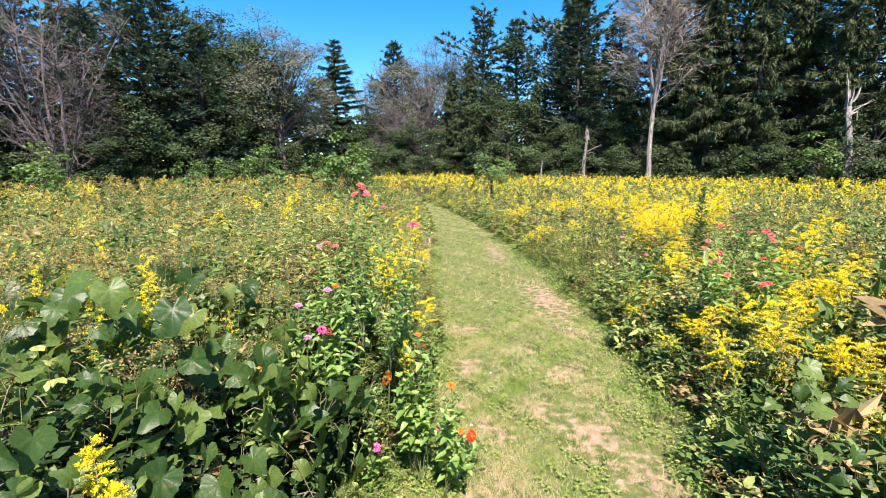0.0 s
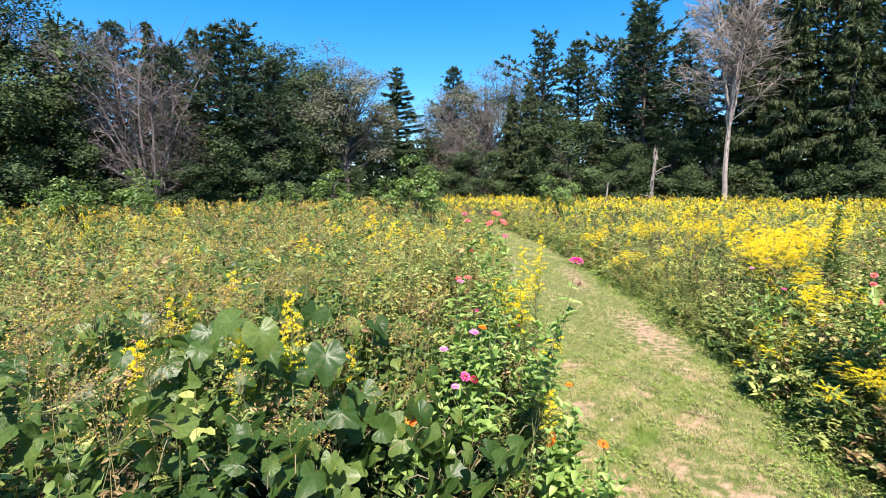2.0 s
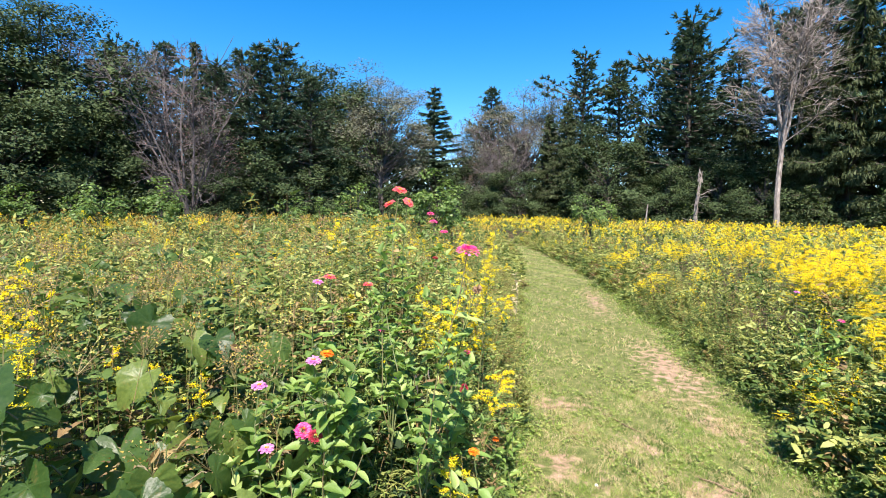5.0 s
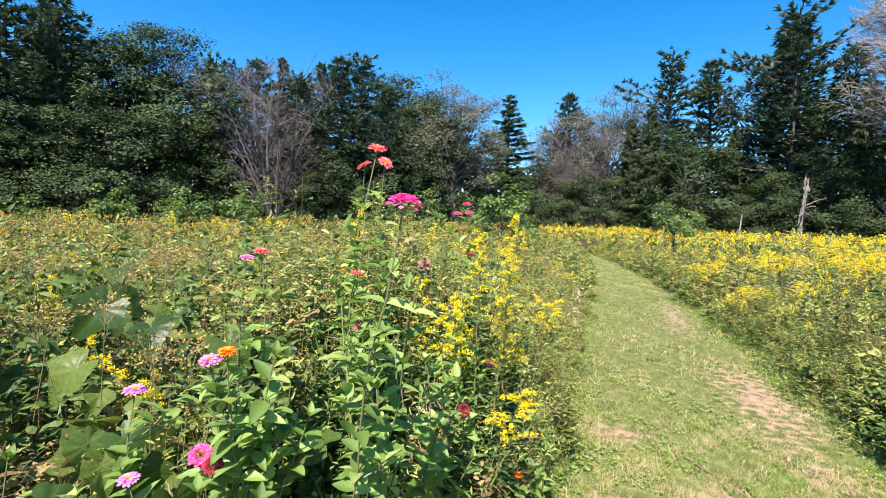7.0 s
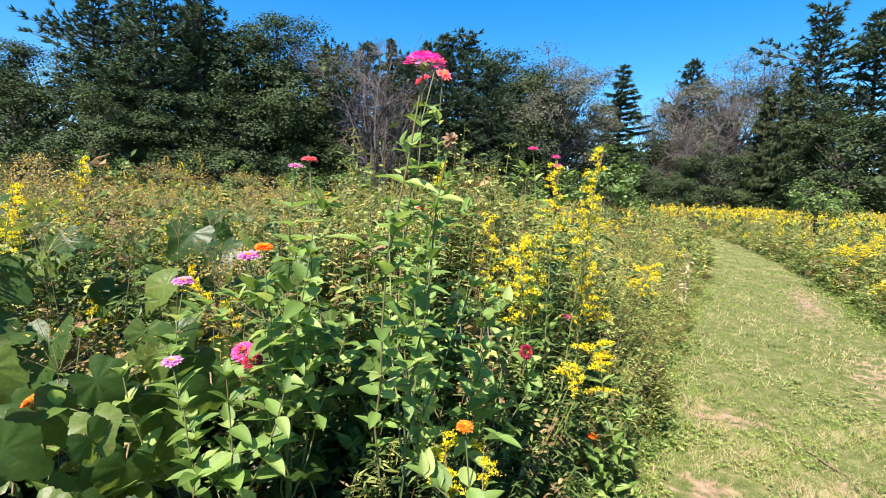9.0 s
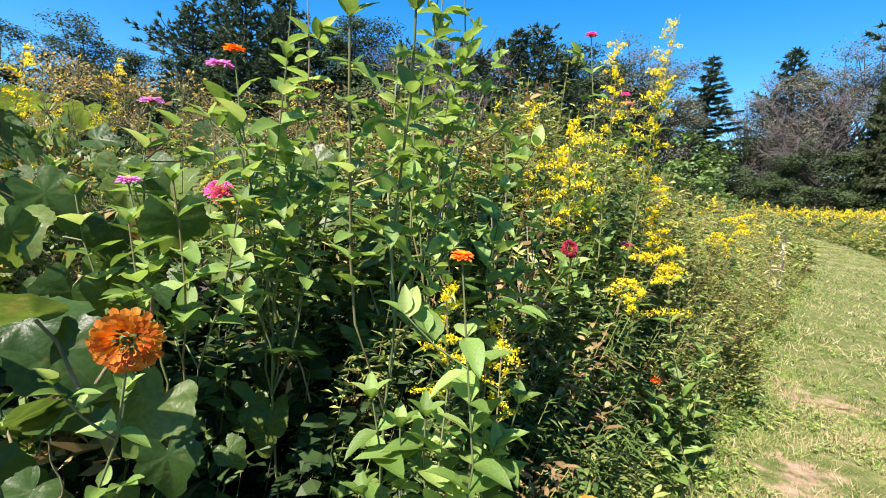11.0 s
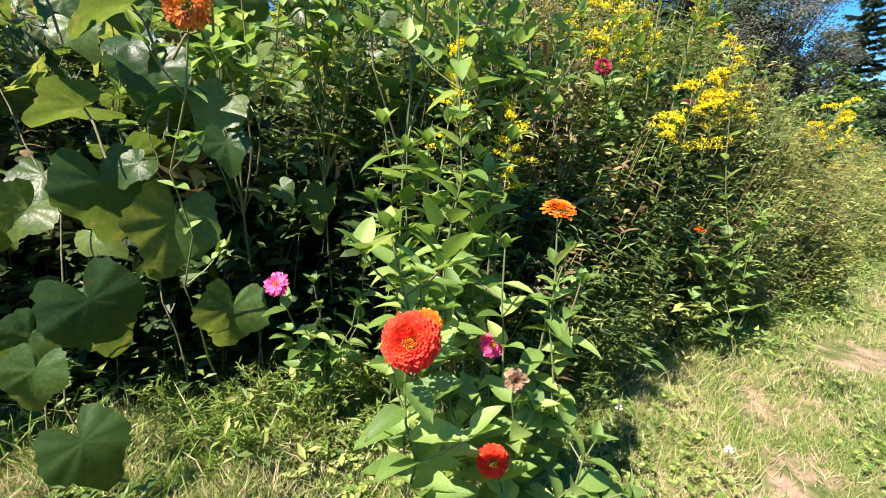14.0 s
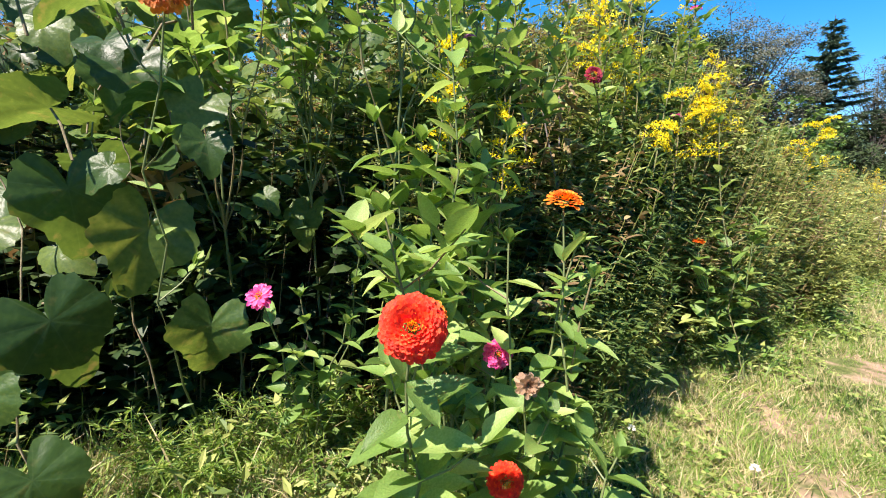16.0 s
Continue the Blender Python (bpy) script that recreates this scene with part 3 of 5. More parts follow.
for k in range(16):
    az = -58 + k * 10.4
    plant_tree("pine_tree", FAR_PINE, "dark pine deep in the woods behind the front row", "tree", az, 92 + 6 * math.sin(k * 2.3), (8 if 3 < az < 24 else 17) + 3 * math.sin(k * 5.1), 20, "pines deep in the woods", k * 50, 1.4)
for k in range(8):
    az = 108 + k * 24
    plant_tree("broadleaf_tree", BROADS[k % 2], "dark green broad-leaved tree closing the far side of the meadow", "tree", az, 70 + 5 * math.sin(k * 2.0), 16, 18, "broad-leaved trees of the woods", k * 40, 1.3)
SAPLINGS = [broad_meshes(4, 51, M_SAPLING, M_BARK, 40, 40, 0.12, 0.045, 0.30, -0.1), broad_meshes(4, 52, M_SAPLING, M_BARK, 26, 40, 0.11, 0.045, 0.22, 0.0)]
for k, (az, d, h) in enumerate([(20.5, 30, 4.1), (11.5, 22, 3.9), (-5.8, 32, 3.6), (40.2, 26, 3.4), (28.2, 34, 3.2), (38.9, 30, 3), (47.4, 30, 3), (51, 30, 3), (45.1, 28, 3.4), (52.5, 30, 3.1), (58.5, 28, 2.7), (-38.1, 48, 5.1), (13.5, 26, 3.4), (9.5, 24, 3.3), (62, 30, 3.2), (65, 27, 3), (-8, 40, 3.4), (25, 40, 3)]):
    plant_tree("sapling", SAPLINGS[k % 2], "bright green leafy sapling standing in the goldenrod", "sapling", az, d, h, 4, "saplings in the meadow")


def deep_woods():
    """The mass of foliage behind the front rows of the woods."""
    np.random.seed(61)
    n = 90000
    az = np.radians(np.random.uniform(-70, 135, n))
    r = np.random.uniform(84, 108, n)
    top = 10.5 + 2.5 * np.sin(az * 9) + 1.8 * np.sin(az * 23 + 1)
    z = top * np.random.uniform(0, 1, n) ** 1.5
    P = np.stack([-np.sin(az) * r, np.cos(az) * r, z], 1)
    v, t = blades(P, rand_dirs(n, -0.9, 0.3), rand_dirs(n, -0.1), np.random.uniform(0.6, 1.3, n), 0.6)
    tagged(new("far_woods", mesh_np("far_woods", v, t, [M_BROAD])), "dark mass of foliage deep in the woods", "woods", kind="stuff")
    n = 42000
    az = np.radians(np.random.uniform(-62, 125, n))
    r = np.interp(np.degrees(az), [-62, -35, -15, 5, 20, 40, 60, 125], [52, 53, 58, 72, 66, 51, 45, 52]) + np.random.normal(0, 2.0, n)
    z = (2.0 + 1.9 * np.abs(np.sin(az * 31)) + 1.0 * np.sin(az * 67)) * np.random.uniform(0, 1, n) ** 0.7
    P = np.stack([-np.sin(az) * r, np.cos(az) * r, np.maximum(z, 0.1)], 1)
    v, t = blades(P, rand_dirs(n, -0.3, 0.8), np.array([0, 0, 1.0]) + rand_dirs(n) * 0.7, np.random.uniform(0.18, 0.42, n), 0.16)
    tagged(new("woodland_edge_scrub", mesh_np("woodland_edge_scrub", v, t, [M_BROAD, M_SAPLING], np.repeat(np.random.rand(n) < 0.10, 2).astype(int))), "low green scrub along the edge of the woods", "shrubs", kind="stuff")


deep_woods()


# ---- the meadow ----
def meadow_ring(name, r0, r1, per_m2, leaves, florets, leaf_len, floret, gold=0.5, label="", arc=(-62, 128)):
    area = (r1 * r1 - r0 * r0) * math.pi * ((arc[1] - arc[0]) / 360)
    n = int(area * per_m2)
    a = np.radians(np.random.uniform(arc[0], arc[1], n))
    r = np.sqrt(np.random.uniform(r0 * r0, r1 * r1, n))
    x, y = 0.3 - np.sin(a) * r, 2.0 + np.cos(a) * r
    keep = into_bed(x, y) + 0.15 * wave(x, y, 0.35, 8) > 0.15
    if r0 < 4:      # the vine leaves dark gaps between the weeds of its bed
        keep &= (x > 0) | (wave(x, y, 0.5, 15) + np.random.normal(0, 0.25, n) > -0.15)
    x, y = x[keep], y[keep]
    n = len(x)
    h = bed_height(x, y) * (np.random.uniform(0.62, 1.20, n) if r0 < 20 else np.random.uniform(0.78, 1.08, n))
    mood = wave(x, y, 3.0, 7) + 0.5 * wave(x, y, 9.0, 3)
    side = np.where(x > right_edge(y), 1.0, 0.0)
    lean = rand_dirs(n) * 0.14
    lean[:, 2] = 0
    heap = Heap()
    # leaves up the stems
    k = np.repeat(np.arange(n), leaves)
    f = np.random.uniform(0.12, 0.98, len(k)) ** (0.5 if r0 < 9 else 0.7)
    hollow = (x < left_edge(y)) & (into_bed(x, y) < 1.2) & (y > 2.2) & (y < 4.4)
    f = np.where(hollow[k], 0.68 + 0.32 * f, f)      # the stems stand bare in the shade of the overhang
    P = np.stack([x[k], y[k], np.zeros(len(k))], 1) + (lean[k] * f[:, None] + np.array([0, 0, 1.0]) * f[:, None]) * h[k][:, None]
    P[:, :2] += np.random.normal(0, 0.05, (len(k), 2))
    D = rand_dirs(len(k), -0.4, 0.95)
    plant, sz = (0.7 * np.random.rand(n))[k] + 0.3 * np.random.rand(len(k)), np.random.choice((0.6, 0.9, 1.5), n, p=(0.4, 0.35, 0.25))[k]
    kind = np.where(plant < (0.10 if r0 < 4 else 0.40) + 0.14 * np.clip(mood[k], -1, 1) + 0.10 * side[k], 1, 0)
    kind = np.where(np.random.rand(n)[k] < 0.07 + 0.08 * (mood[k] < -0.2) + 0.06 * (side[k] < .5), 2, kind)
    v, t = blades(P, D, np.array([0, 0, 0.5]) + rand_dirs(len(k)), leaf_len * sz * np.random.uniform(0.6, 1.25, len(k)), leaf_len * sz * np.random.uniform(0.2, 0.5, len(k)))
    heap.add(v, t, np.repeat(kind, 2))
    # plumes
    has = np.random.rand(n) < gold * np.clip(0.50 + 0.6 * mood + (2.2 if r0 < 20 else 0.9) * wave(x, y, 0.8, 11) + (0.2 if r0 >= 10 else 0.0) * side, 0.02, 1.7)
    j = np.nonzero(has)[0]
    k = np.repeat(j, florets)
    ang = np.random.uniform(0, 2 * np.pi, len(k))
    u = np.random.uniform(0, 1, len(k))
    arm = np.floor(ang / 2.1)
    ang = arm * 2.1 + np.random.normal(0, 0.16, len(k)) + x[k] * 40
    rad = (1 - u) * (0.125 if r0 < 20 else 0.17) * np.random.uniform(0.2, 1.1, len(k)) + 0.008
    top = lean[k] * h[k][:, None]
    P = np.stack([x[k] + top[:, 0] + rad * np.cos(ang), y[k] + top[:, 1] + rad * np.sin(ang), h[k] * 0.96 + (u - 0.5) * (0.20 if r0 < 20 else 0.26)], 1)
    D = np.stack([np.cos(ang), np.sin(ang), 0.5 + u], 1) + rand_dirs(len(k)) * 1.0
    fade = (np.random.rand(n) < 0.82 - 0.60 * side + 0.15 * (mood < 0) + 0.05 * (r0 > 20))[k]
    heap.add(*blades(P, D, rand_dirs(len(k)), floret * np.random.uniform(0.6, 1.3, len(k)), floret * 0.65, BLADE), np.where(fade, 4, 3))
    me = heap.mesh(name, [M_WEED, M_WEED_PALE, M_DRY, M_GOLD, M_OCHRE])
    tagged(new(name, me), label, "wildflowers", kind="stuff")


np.random.seed(5)
meadow_ring("near_meadow_weeds", 1.0, 5, 30, 38, 150, 0.075, 0.0100, 0.18, "dense green weeds with faded goldenrod beside the path")
meadow_ring("near_meadow_weeds", 5, 10, 20, 34, 130, 0.090, 0.0145, 0.20, "dense green weeds with faded goldenrod beside the path")
meadow_ring("middle_meadow_weeds", 10, 24, 9, 22, 80, 0.11, 0.026, 0.34, "goldenrod meadow in yellow bloom with green weeds")
meadow_ring("far_meadow_weeds", 24, 72, 2.4, 9, 20, 0.22, 0.085, 0.85, "distant yellow goldenrod meadow before the woods")


def turf(name, n, y0, y1, length, width, label, reach=None):
    y = np.random.uniform(y0, y1, n)
    lo, hi = left_edge(y) - 0.25, right_edge(y) + 0.25
    if reach:
        hi = lo + reach
    x = lo + (hi - lo) * np.random.rand(n)
    edge = np.clip(1 + into_bed(x, y) / 0.3, 0, 1)
    keep = (np.random.rand(n) > wear_at(x, y) * 0.85) & (np.random.rand(n) < 0.62 + 0.5 * wave(x, y, 0.35, 2) + edge)
    x, y, edge = x[keep], y[keep], edge[keep]
    n = len(x)
    L = length * np.random.uniform(0.5, 1.3, n) * (1 + 1.2 * edge ** 2 * np.random.rand(n) ** 2)
    D = rand_dirs(n, 0.45, 1.0)
    straw = np.random.rand(n) < 0.36 + 0.34 * wave(x, y, 0.5, 9) + 0.25 * wave(x, y, 0.14, 4) + 0.3 * wear_at(x, y)
    kind = np.where(straw, 1, np.where((wave(x, y, 0.28, 13) + 0.4 * wave(x, y, 0.09, 3) > 0.25) & (np.random.rand(n) < 0.75), 2, 0))
    L = L * np.where(kind == 2, 0.8, 1.0) * (1 + 0.7 * np.clip(wave(x, y, 0.16, 21), -0.7, 1))
    me = mesh_np(name, *blades(np.stack([x, y, np.full(n, -0.008)], 1), D, rand_dirs(n), L, width * np.where(kind == 2, 1.7, 1.0), BLADE), [M_GRASS, M_STRAW, M_WEED], kind)
    tagged(new(name, me), label, "grass", kind="stuff")


turf("path_grass", 250000, 1.8, 7.5, 0.056, 0.0046, "short mown grass with dry straw on the path")
turf("path_grass", 110000, 2.1, 5.2, 0.058, 0.0030, "fine short grass beside the zinnias", 1.5)
turf("distant_path_grass", 85000, 7.4, 34, 0.06, 0.011, "short mown grass further along the path")
meadow_ring("weeds_behind", 1.6, 9, 38, 22, 30, 0.16, 0.018, 0.4, "dense green weeds with goldenrod where the walk began", (122, 303))
meadow_ring("weeds_behind", 9, 40, 1.8, 12, 14, 0.26, 0.07, 0.5, "goldenrod meadow behind where the walk began", (122, 303))
turf("path_grass_behind", 45000, -12, 1.8, 0.055, 0.009, "short mown grass where the walk began")


# ---- plants of the two beds ----
def vine_mat():
    m = leaf_mat("vine_leaf", (0.022, 0.056, 0.012), (0.052, 0.102, 0.022), (0.140, 0.195, 0.045), 0.36, 0.40, spot=0.3, scale=14, island=False, spec=0.32, glow=3.2)
    n, l = m.node_tree.nodes, m.node_tree.links
    p = n["Principled BSDF"]
    n["Hue/Saturation/Value"].inputs["Hue"].default_value = 0.452
    tc = n.new("ShaderNodeTexCoord"); sep = n.new("ShaderNodeSeparateXYZ")
    l.new(tc.outputs["Object"], sep.inputs[0])
    at = n.new("ShaderNodeMath"); at.operation = 'ARCTAN2'
    l.new(sep.outputs["Y"], at.inputs[0]); l.new(sep.outputs["X"], at.inputs[1])
    k = n.new("ShaderNodeMath"); k.operation = 'MULTIPLY'; k.inputs[1].default_value = 7 / (2 * math.pi)
    l.new(at.outputs[0], k.inputs[0])
    pp = n.new("ShaderNodeMath"); pp.operation = 'PINGPONG'; pp.inputs[1].default_value = 0.5
    l.new(k.outputs[0], pp.inputs[0])
    r = n.new("ShaderNodeVectorMath"); r.operation = 'LENGTH'
    l.new(tc.outputs["Object"], r.inputs[0])
    w = n.new("ShaderNodeMath"); w.operation = 'MULTIPLY'
    l.new(pp.outputs[0], w.inputs[0]); l.new(r.outputs["Value"], w.inputs[1])
    rr = ramp(n, [(0.003, (1, 1, 1)), (0.010, (0, 0, 0))])
    l.new(w.outputs[0], rr.inputs[0])
    mc = n.new("ShaderNodeMixRGB"); mc.inputs[2].default_value = (0.17, 0.24, 0.10, 1)
    sc = n.new("ShaderNodeMath"); sc.operation = 'MULTIPLY'; sc.inputs[1].default_value = 0.15
    l.new(rr.outputs[0], sc.inputs[0]); l.new(sc.outputs[0], mc.inputs[0])
    src = p.inputs["Base Color"].links[0].from_socket
    l.new(src, mc.inputs[1]); l.new(mc.outputs[0], p.inputs["Base Color"])
    return m


M_VINE = vine_mat()
M_VINESTEM = bark_mat("vine_stem", (0.10, 0.10, 0.04), (0.26, 0.20, 0.12), 30)
M_ZLEAF = leaf_mat("zinnia_leaf", (0.085, 0.155, 0.030), (0.19, 0.31, 0.072), (0.37, 0.46, 0.15), 0.34, 0.45, spot=0.3, scale=30, island=False)
M_ZSTEM = leaf_mat("zinnia_stem", (0.10, 0.13, 0.045), (0.15, 0.18, 0.07), (0.20, 0.12, 0.07), 0.0, 0.6, scale=12)
M_GSTEM = leaf_mat("goldenrod_stem", (0.13, 0.14, 0.05), (0.20, 0.18, 0.07), (0.25, 0.16, 0.08), 0.0, 0.7, scale=12)
M_GLEAF = leaf_mat("goldenrod_leaf", (0.05, 0.10, 0.022), (0.11, 0.18, 0.04), (0.23, 0.27, 0.07), 0.33, 0.45)
M_TWIG = bark_mat("dead_stalk", (0.12, 0.075, 0.045), (0.32, 0.23, 0.14), 40)


def petal_mat(name, c0, c1, c2):
    return leaf_mat(name, c0, c1, c2, 0.28, 0.55, scale=90)


PETAL = {
    "red": petal_mat("red_petal", (0.60, 0.030, 0.010), (0.80, 0.070, 0.018), (0.86, 0.14, 0.03)),
    "orange": petal_mat("orange_petal", (0.72, 0.13, 0.008), (0.86, 0.24, 0.012), (0.90, 0.36, 0.03)),
    "pink": petal_mat("pink_petal", (0.60, 0.040, 0.20), (0.80, 0.11, 0.32), (0.86, 0.28, 0.46)),
    "coral": petal_mat("coral_petal", (0.64, 0.09, 0.10), (0.78, 0.17, 0.17), (0.84, 0.32, 0.28)),
    "mauve": petal_mat("mauve_petal", (0.50, 0.16, 0.40), (0.66, 0.28, 0.52), (0.74, 0.45, 0.62)),
    "wine": petal_mat("wine_petal", (0.20, 0.012, 0.03), (0.34, 0.022, 0.05), (0.42, 0.06, 0.07)),
    "brown": petal_mat("withered_petal", (0.20, 0.12, 0.07), (0.36, 0.23, 0.14), (0.50, 0.36, 0.22)),
    "rust": petal_mat("wilting_petal", (0.40, 0.09, 0.012), (0.62, 0.20, 0.015), (0.72, 0.33, 0.04)),
}
M_DISC = petal_mat("yellow_disc", (0.60, 0.30, 0.01), (0.80, 0.50, 0.02), (0.86, 0.62, 0.05))
M_CALYX = leaf_mat("green_calyx", (0.09, 0.14, 0.04), (0.14, 0.20, 0.06), None, 0.1, 0.5)

SPOON = (np.array([(0, .10, 0), (0, -.10, 0), (.5, .40, .06), (.5, -.40, .06), (.52, 0, .0), (.85, .38, .02), (.85, -.38, .02), (1, 0, -.06)]),
         np.array([(0, 1, 4), (0, 4, 2), (1, 3, 4), (2, 4, 5), (3, 6, 4), (4, 6, 7), (4, 7, 5)]))


def flower_meshes(kind, colour, seed):
    """A flower head of unit diameter that faces +z: its petals, and its disc with the green calyx under it."""
    np.random.seed(seed)
    pet, disc = Heap(), Heap()
    rings = {"flat": [(0.50, 15, -0.06, 0.), (0.46, 14, 0.10, .03), (0.36, 11, 0.32, .06)],
             "withered": [(0.42, 11, -1.0, .0), (0.40, 10, 0.4, .05), (0.34, 10, 1.4, .1), (0.3, 8, 2.4, .1)]}.get(kind)
    if kind in ("ball", "double"):
        n, deep, petal = (230, 0.44, 0.15) if kind == "ball" else (110, 0.26, 0.19)
        u = np.sqrt((np.arange(n) + 0.5) / n)
        a = np.arange(n) * 2.39996
        rise = np.sqrt(np.maximum(1 - u * u, 0))
        P = np.stack([0.40 * u * np.cos(a), 0.40 * u * np.sin(a), deep * rise - 0.06], 1)
        D = np.stack([u * np.cos(a), u * np.sin(a), 0.75 * rise - 0.25 * u + np.random.normal(0, 0.10, n)], 1) + rand_dirs(n) * 0.10
        pet.add(*blades(P, D, np.array([0, 0, 1.0]) - 0.3 * D, petal * (0.55 + 0.55 * u) * np.random.uniform(0.85, 1.15, n), petal * (0.5 + 0.5 * u), SPOON))
        rings = [(0, 0, 0, deep - 0.10)]
    for reach, n, rise, z in rings if kind in ("flat", "withered") else ():
        a = np.arange(n) * 2 * np.pi / n + np.random.uniform(0, 6)
        a = a + np.random.normal(0, 0.07, n)
        D = np.stack([np.cos(a), np.sin(a), np.full(n, rise) + np.random.normal(0, {"flat": 0.08, "withered": 0.5}.get(kind, 0.12), n)], 1)
        r0 = 0.05
        P = np.stack([r0 * np.cos(a), r0 * np.sin(a), np.full(n, z)], 1)
        pet.add(*blades(P, D, np.array([0, 0, 1.0]) - 0.25 * np.stack([np.cos(a), np.sin(a), 0 * a], 1), (reach - r0 + 0.05) * np.random.uniform(0.86, 1.08, n),
                        np.minimum(reach * 0.55, 2 * np.pi * reach / n * (1.05 if kind == "flat" else 1.0)), SPOON))
    top = rings[-1][3]
    n = 26 if kind == "flat" else 18
    a = np.arange(n) * 2.4
    r = (0.13 if kind == "flat" else 0.06) * np.sqrt(np.arange(n) / n)
    disc.add(*blades(np.stack([r * np.cos(a), r * np.sin(a), np.full(n, top + (0.01 if kind == "flat" else 0.06))], 1), np.stack([0.4 * np.cos(a), 0.4 * np.sin(a), np.ones(n)], 1), rand_dirs(n), 0.10, 0.05, DIAMOND), 0)
    disc.add(*tube([(0, 0, -0.22), (0, 0, -0.16), (0, 0, -0.05), (0, 0, 0.03)], [0.03, 0.11, 0.14, 0.10], 8), 1)
    return pet.mesh(kind + "_petals", [PETAL[colour]]), disc.mesh(kind + "_disc", [M_DISC if kind != "withered" else PETAL["brown"], M_CALYX])


FLOWER = {}


def flower(parent, place, facing, size, kind, colour, label=""):
    key = (kind, colour)
    if key not in FLOWER:
        FLOWER[key] = flower_meshes(kind, colour, len(FLOWER) + 70)
    pm, dm = FLOWER[key]
    q = Vector(facing).to_track_quat('Z', 'Y').to_matrix().to_4x4()
    head = new("flower_head", pm)
    head.parent = parent
    head.matrix_basis = Matrix.Translation(place) @ q @ pose(0, 0, 0, 0, 0, random.uniform(0, 360)) @ Matrix.Scale(size, 4)
    tagged(head, label or "%s zinnia flower" % colour)
    part("disc", dm, head)
    return head


def zinnia_leaf_mesh(seed):
    """A pointed, stalkless leaf one unit long, cupped along its midrib."""
    np.random.seed(seed)
    n = 7
    t = np.linspace(0, 1, n)
    w = 0.235 * np.sin(np.pi * t ** 0.72) ** 0.8 * (1.12 - 0.3 * t) + 0.015
    w[-1] = 0.002
    bend = -np.random.uniform(0.05, 0.55) * t ** 2 + 0.12 * t
    tw = np.random.uniform(-0.25, 0.25)
    V, F = [], []
    for k in range(n):
        for s in (-1, -0.5, 0, 0.5, 1):
            V.append((t[k], s * w[k], bend[k] + abs(s) ** 1.2 * w[k] * 0.42 + s * tw * w[k] * t[k] + 0.006 * math.sin(k * 2.6 + s * 3)))
        if k:
            for j in range(4):
                a = (k - 1) * 5 + j
                F += [(a, a + 5, a + 6), (a, a + 6, a + 1)]
    return mesh_np("zinnia_leaf", V, F, [M_ZLEAF], smooth=True)


ZLEAF = [zinnia_leaf_mesh(80 + k) for k in range(5)]


def orient(place, d, up, s):
    """A pose whose x axis runs along d and whose z axis lies towards up, scaled by s."""
    d = Vector(d).normalized(); y = Vector(up).cross(d).normalized(); z = d.cross(y)
    m = Matrix((d, y, z)).transposed().to_4x4()
    return Matrix.Translation(place) @ m @ Matrix.Scale(s, 4)


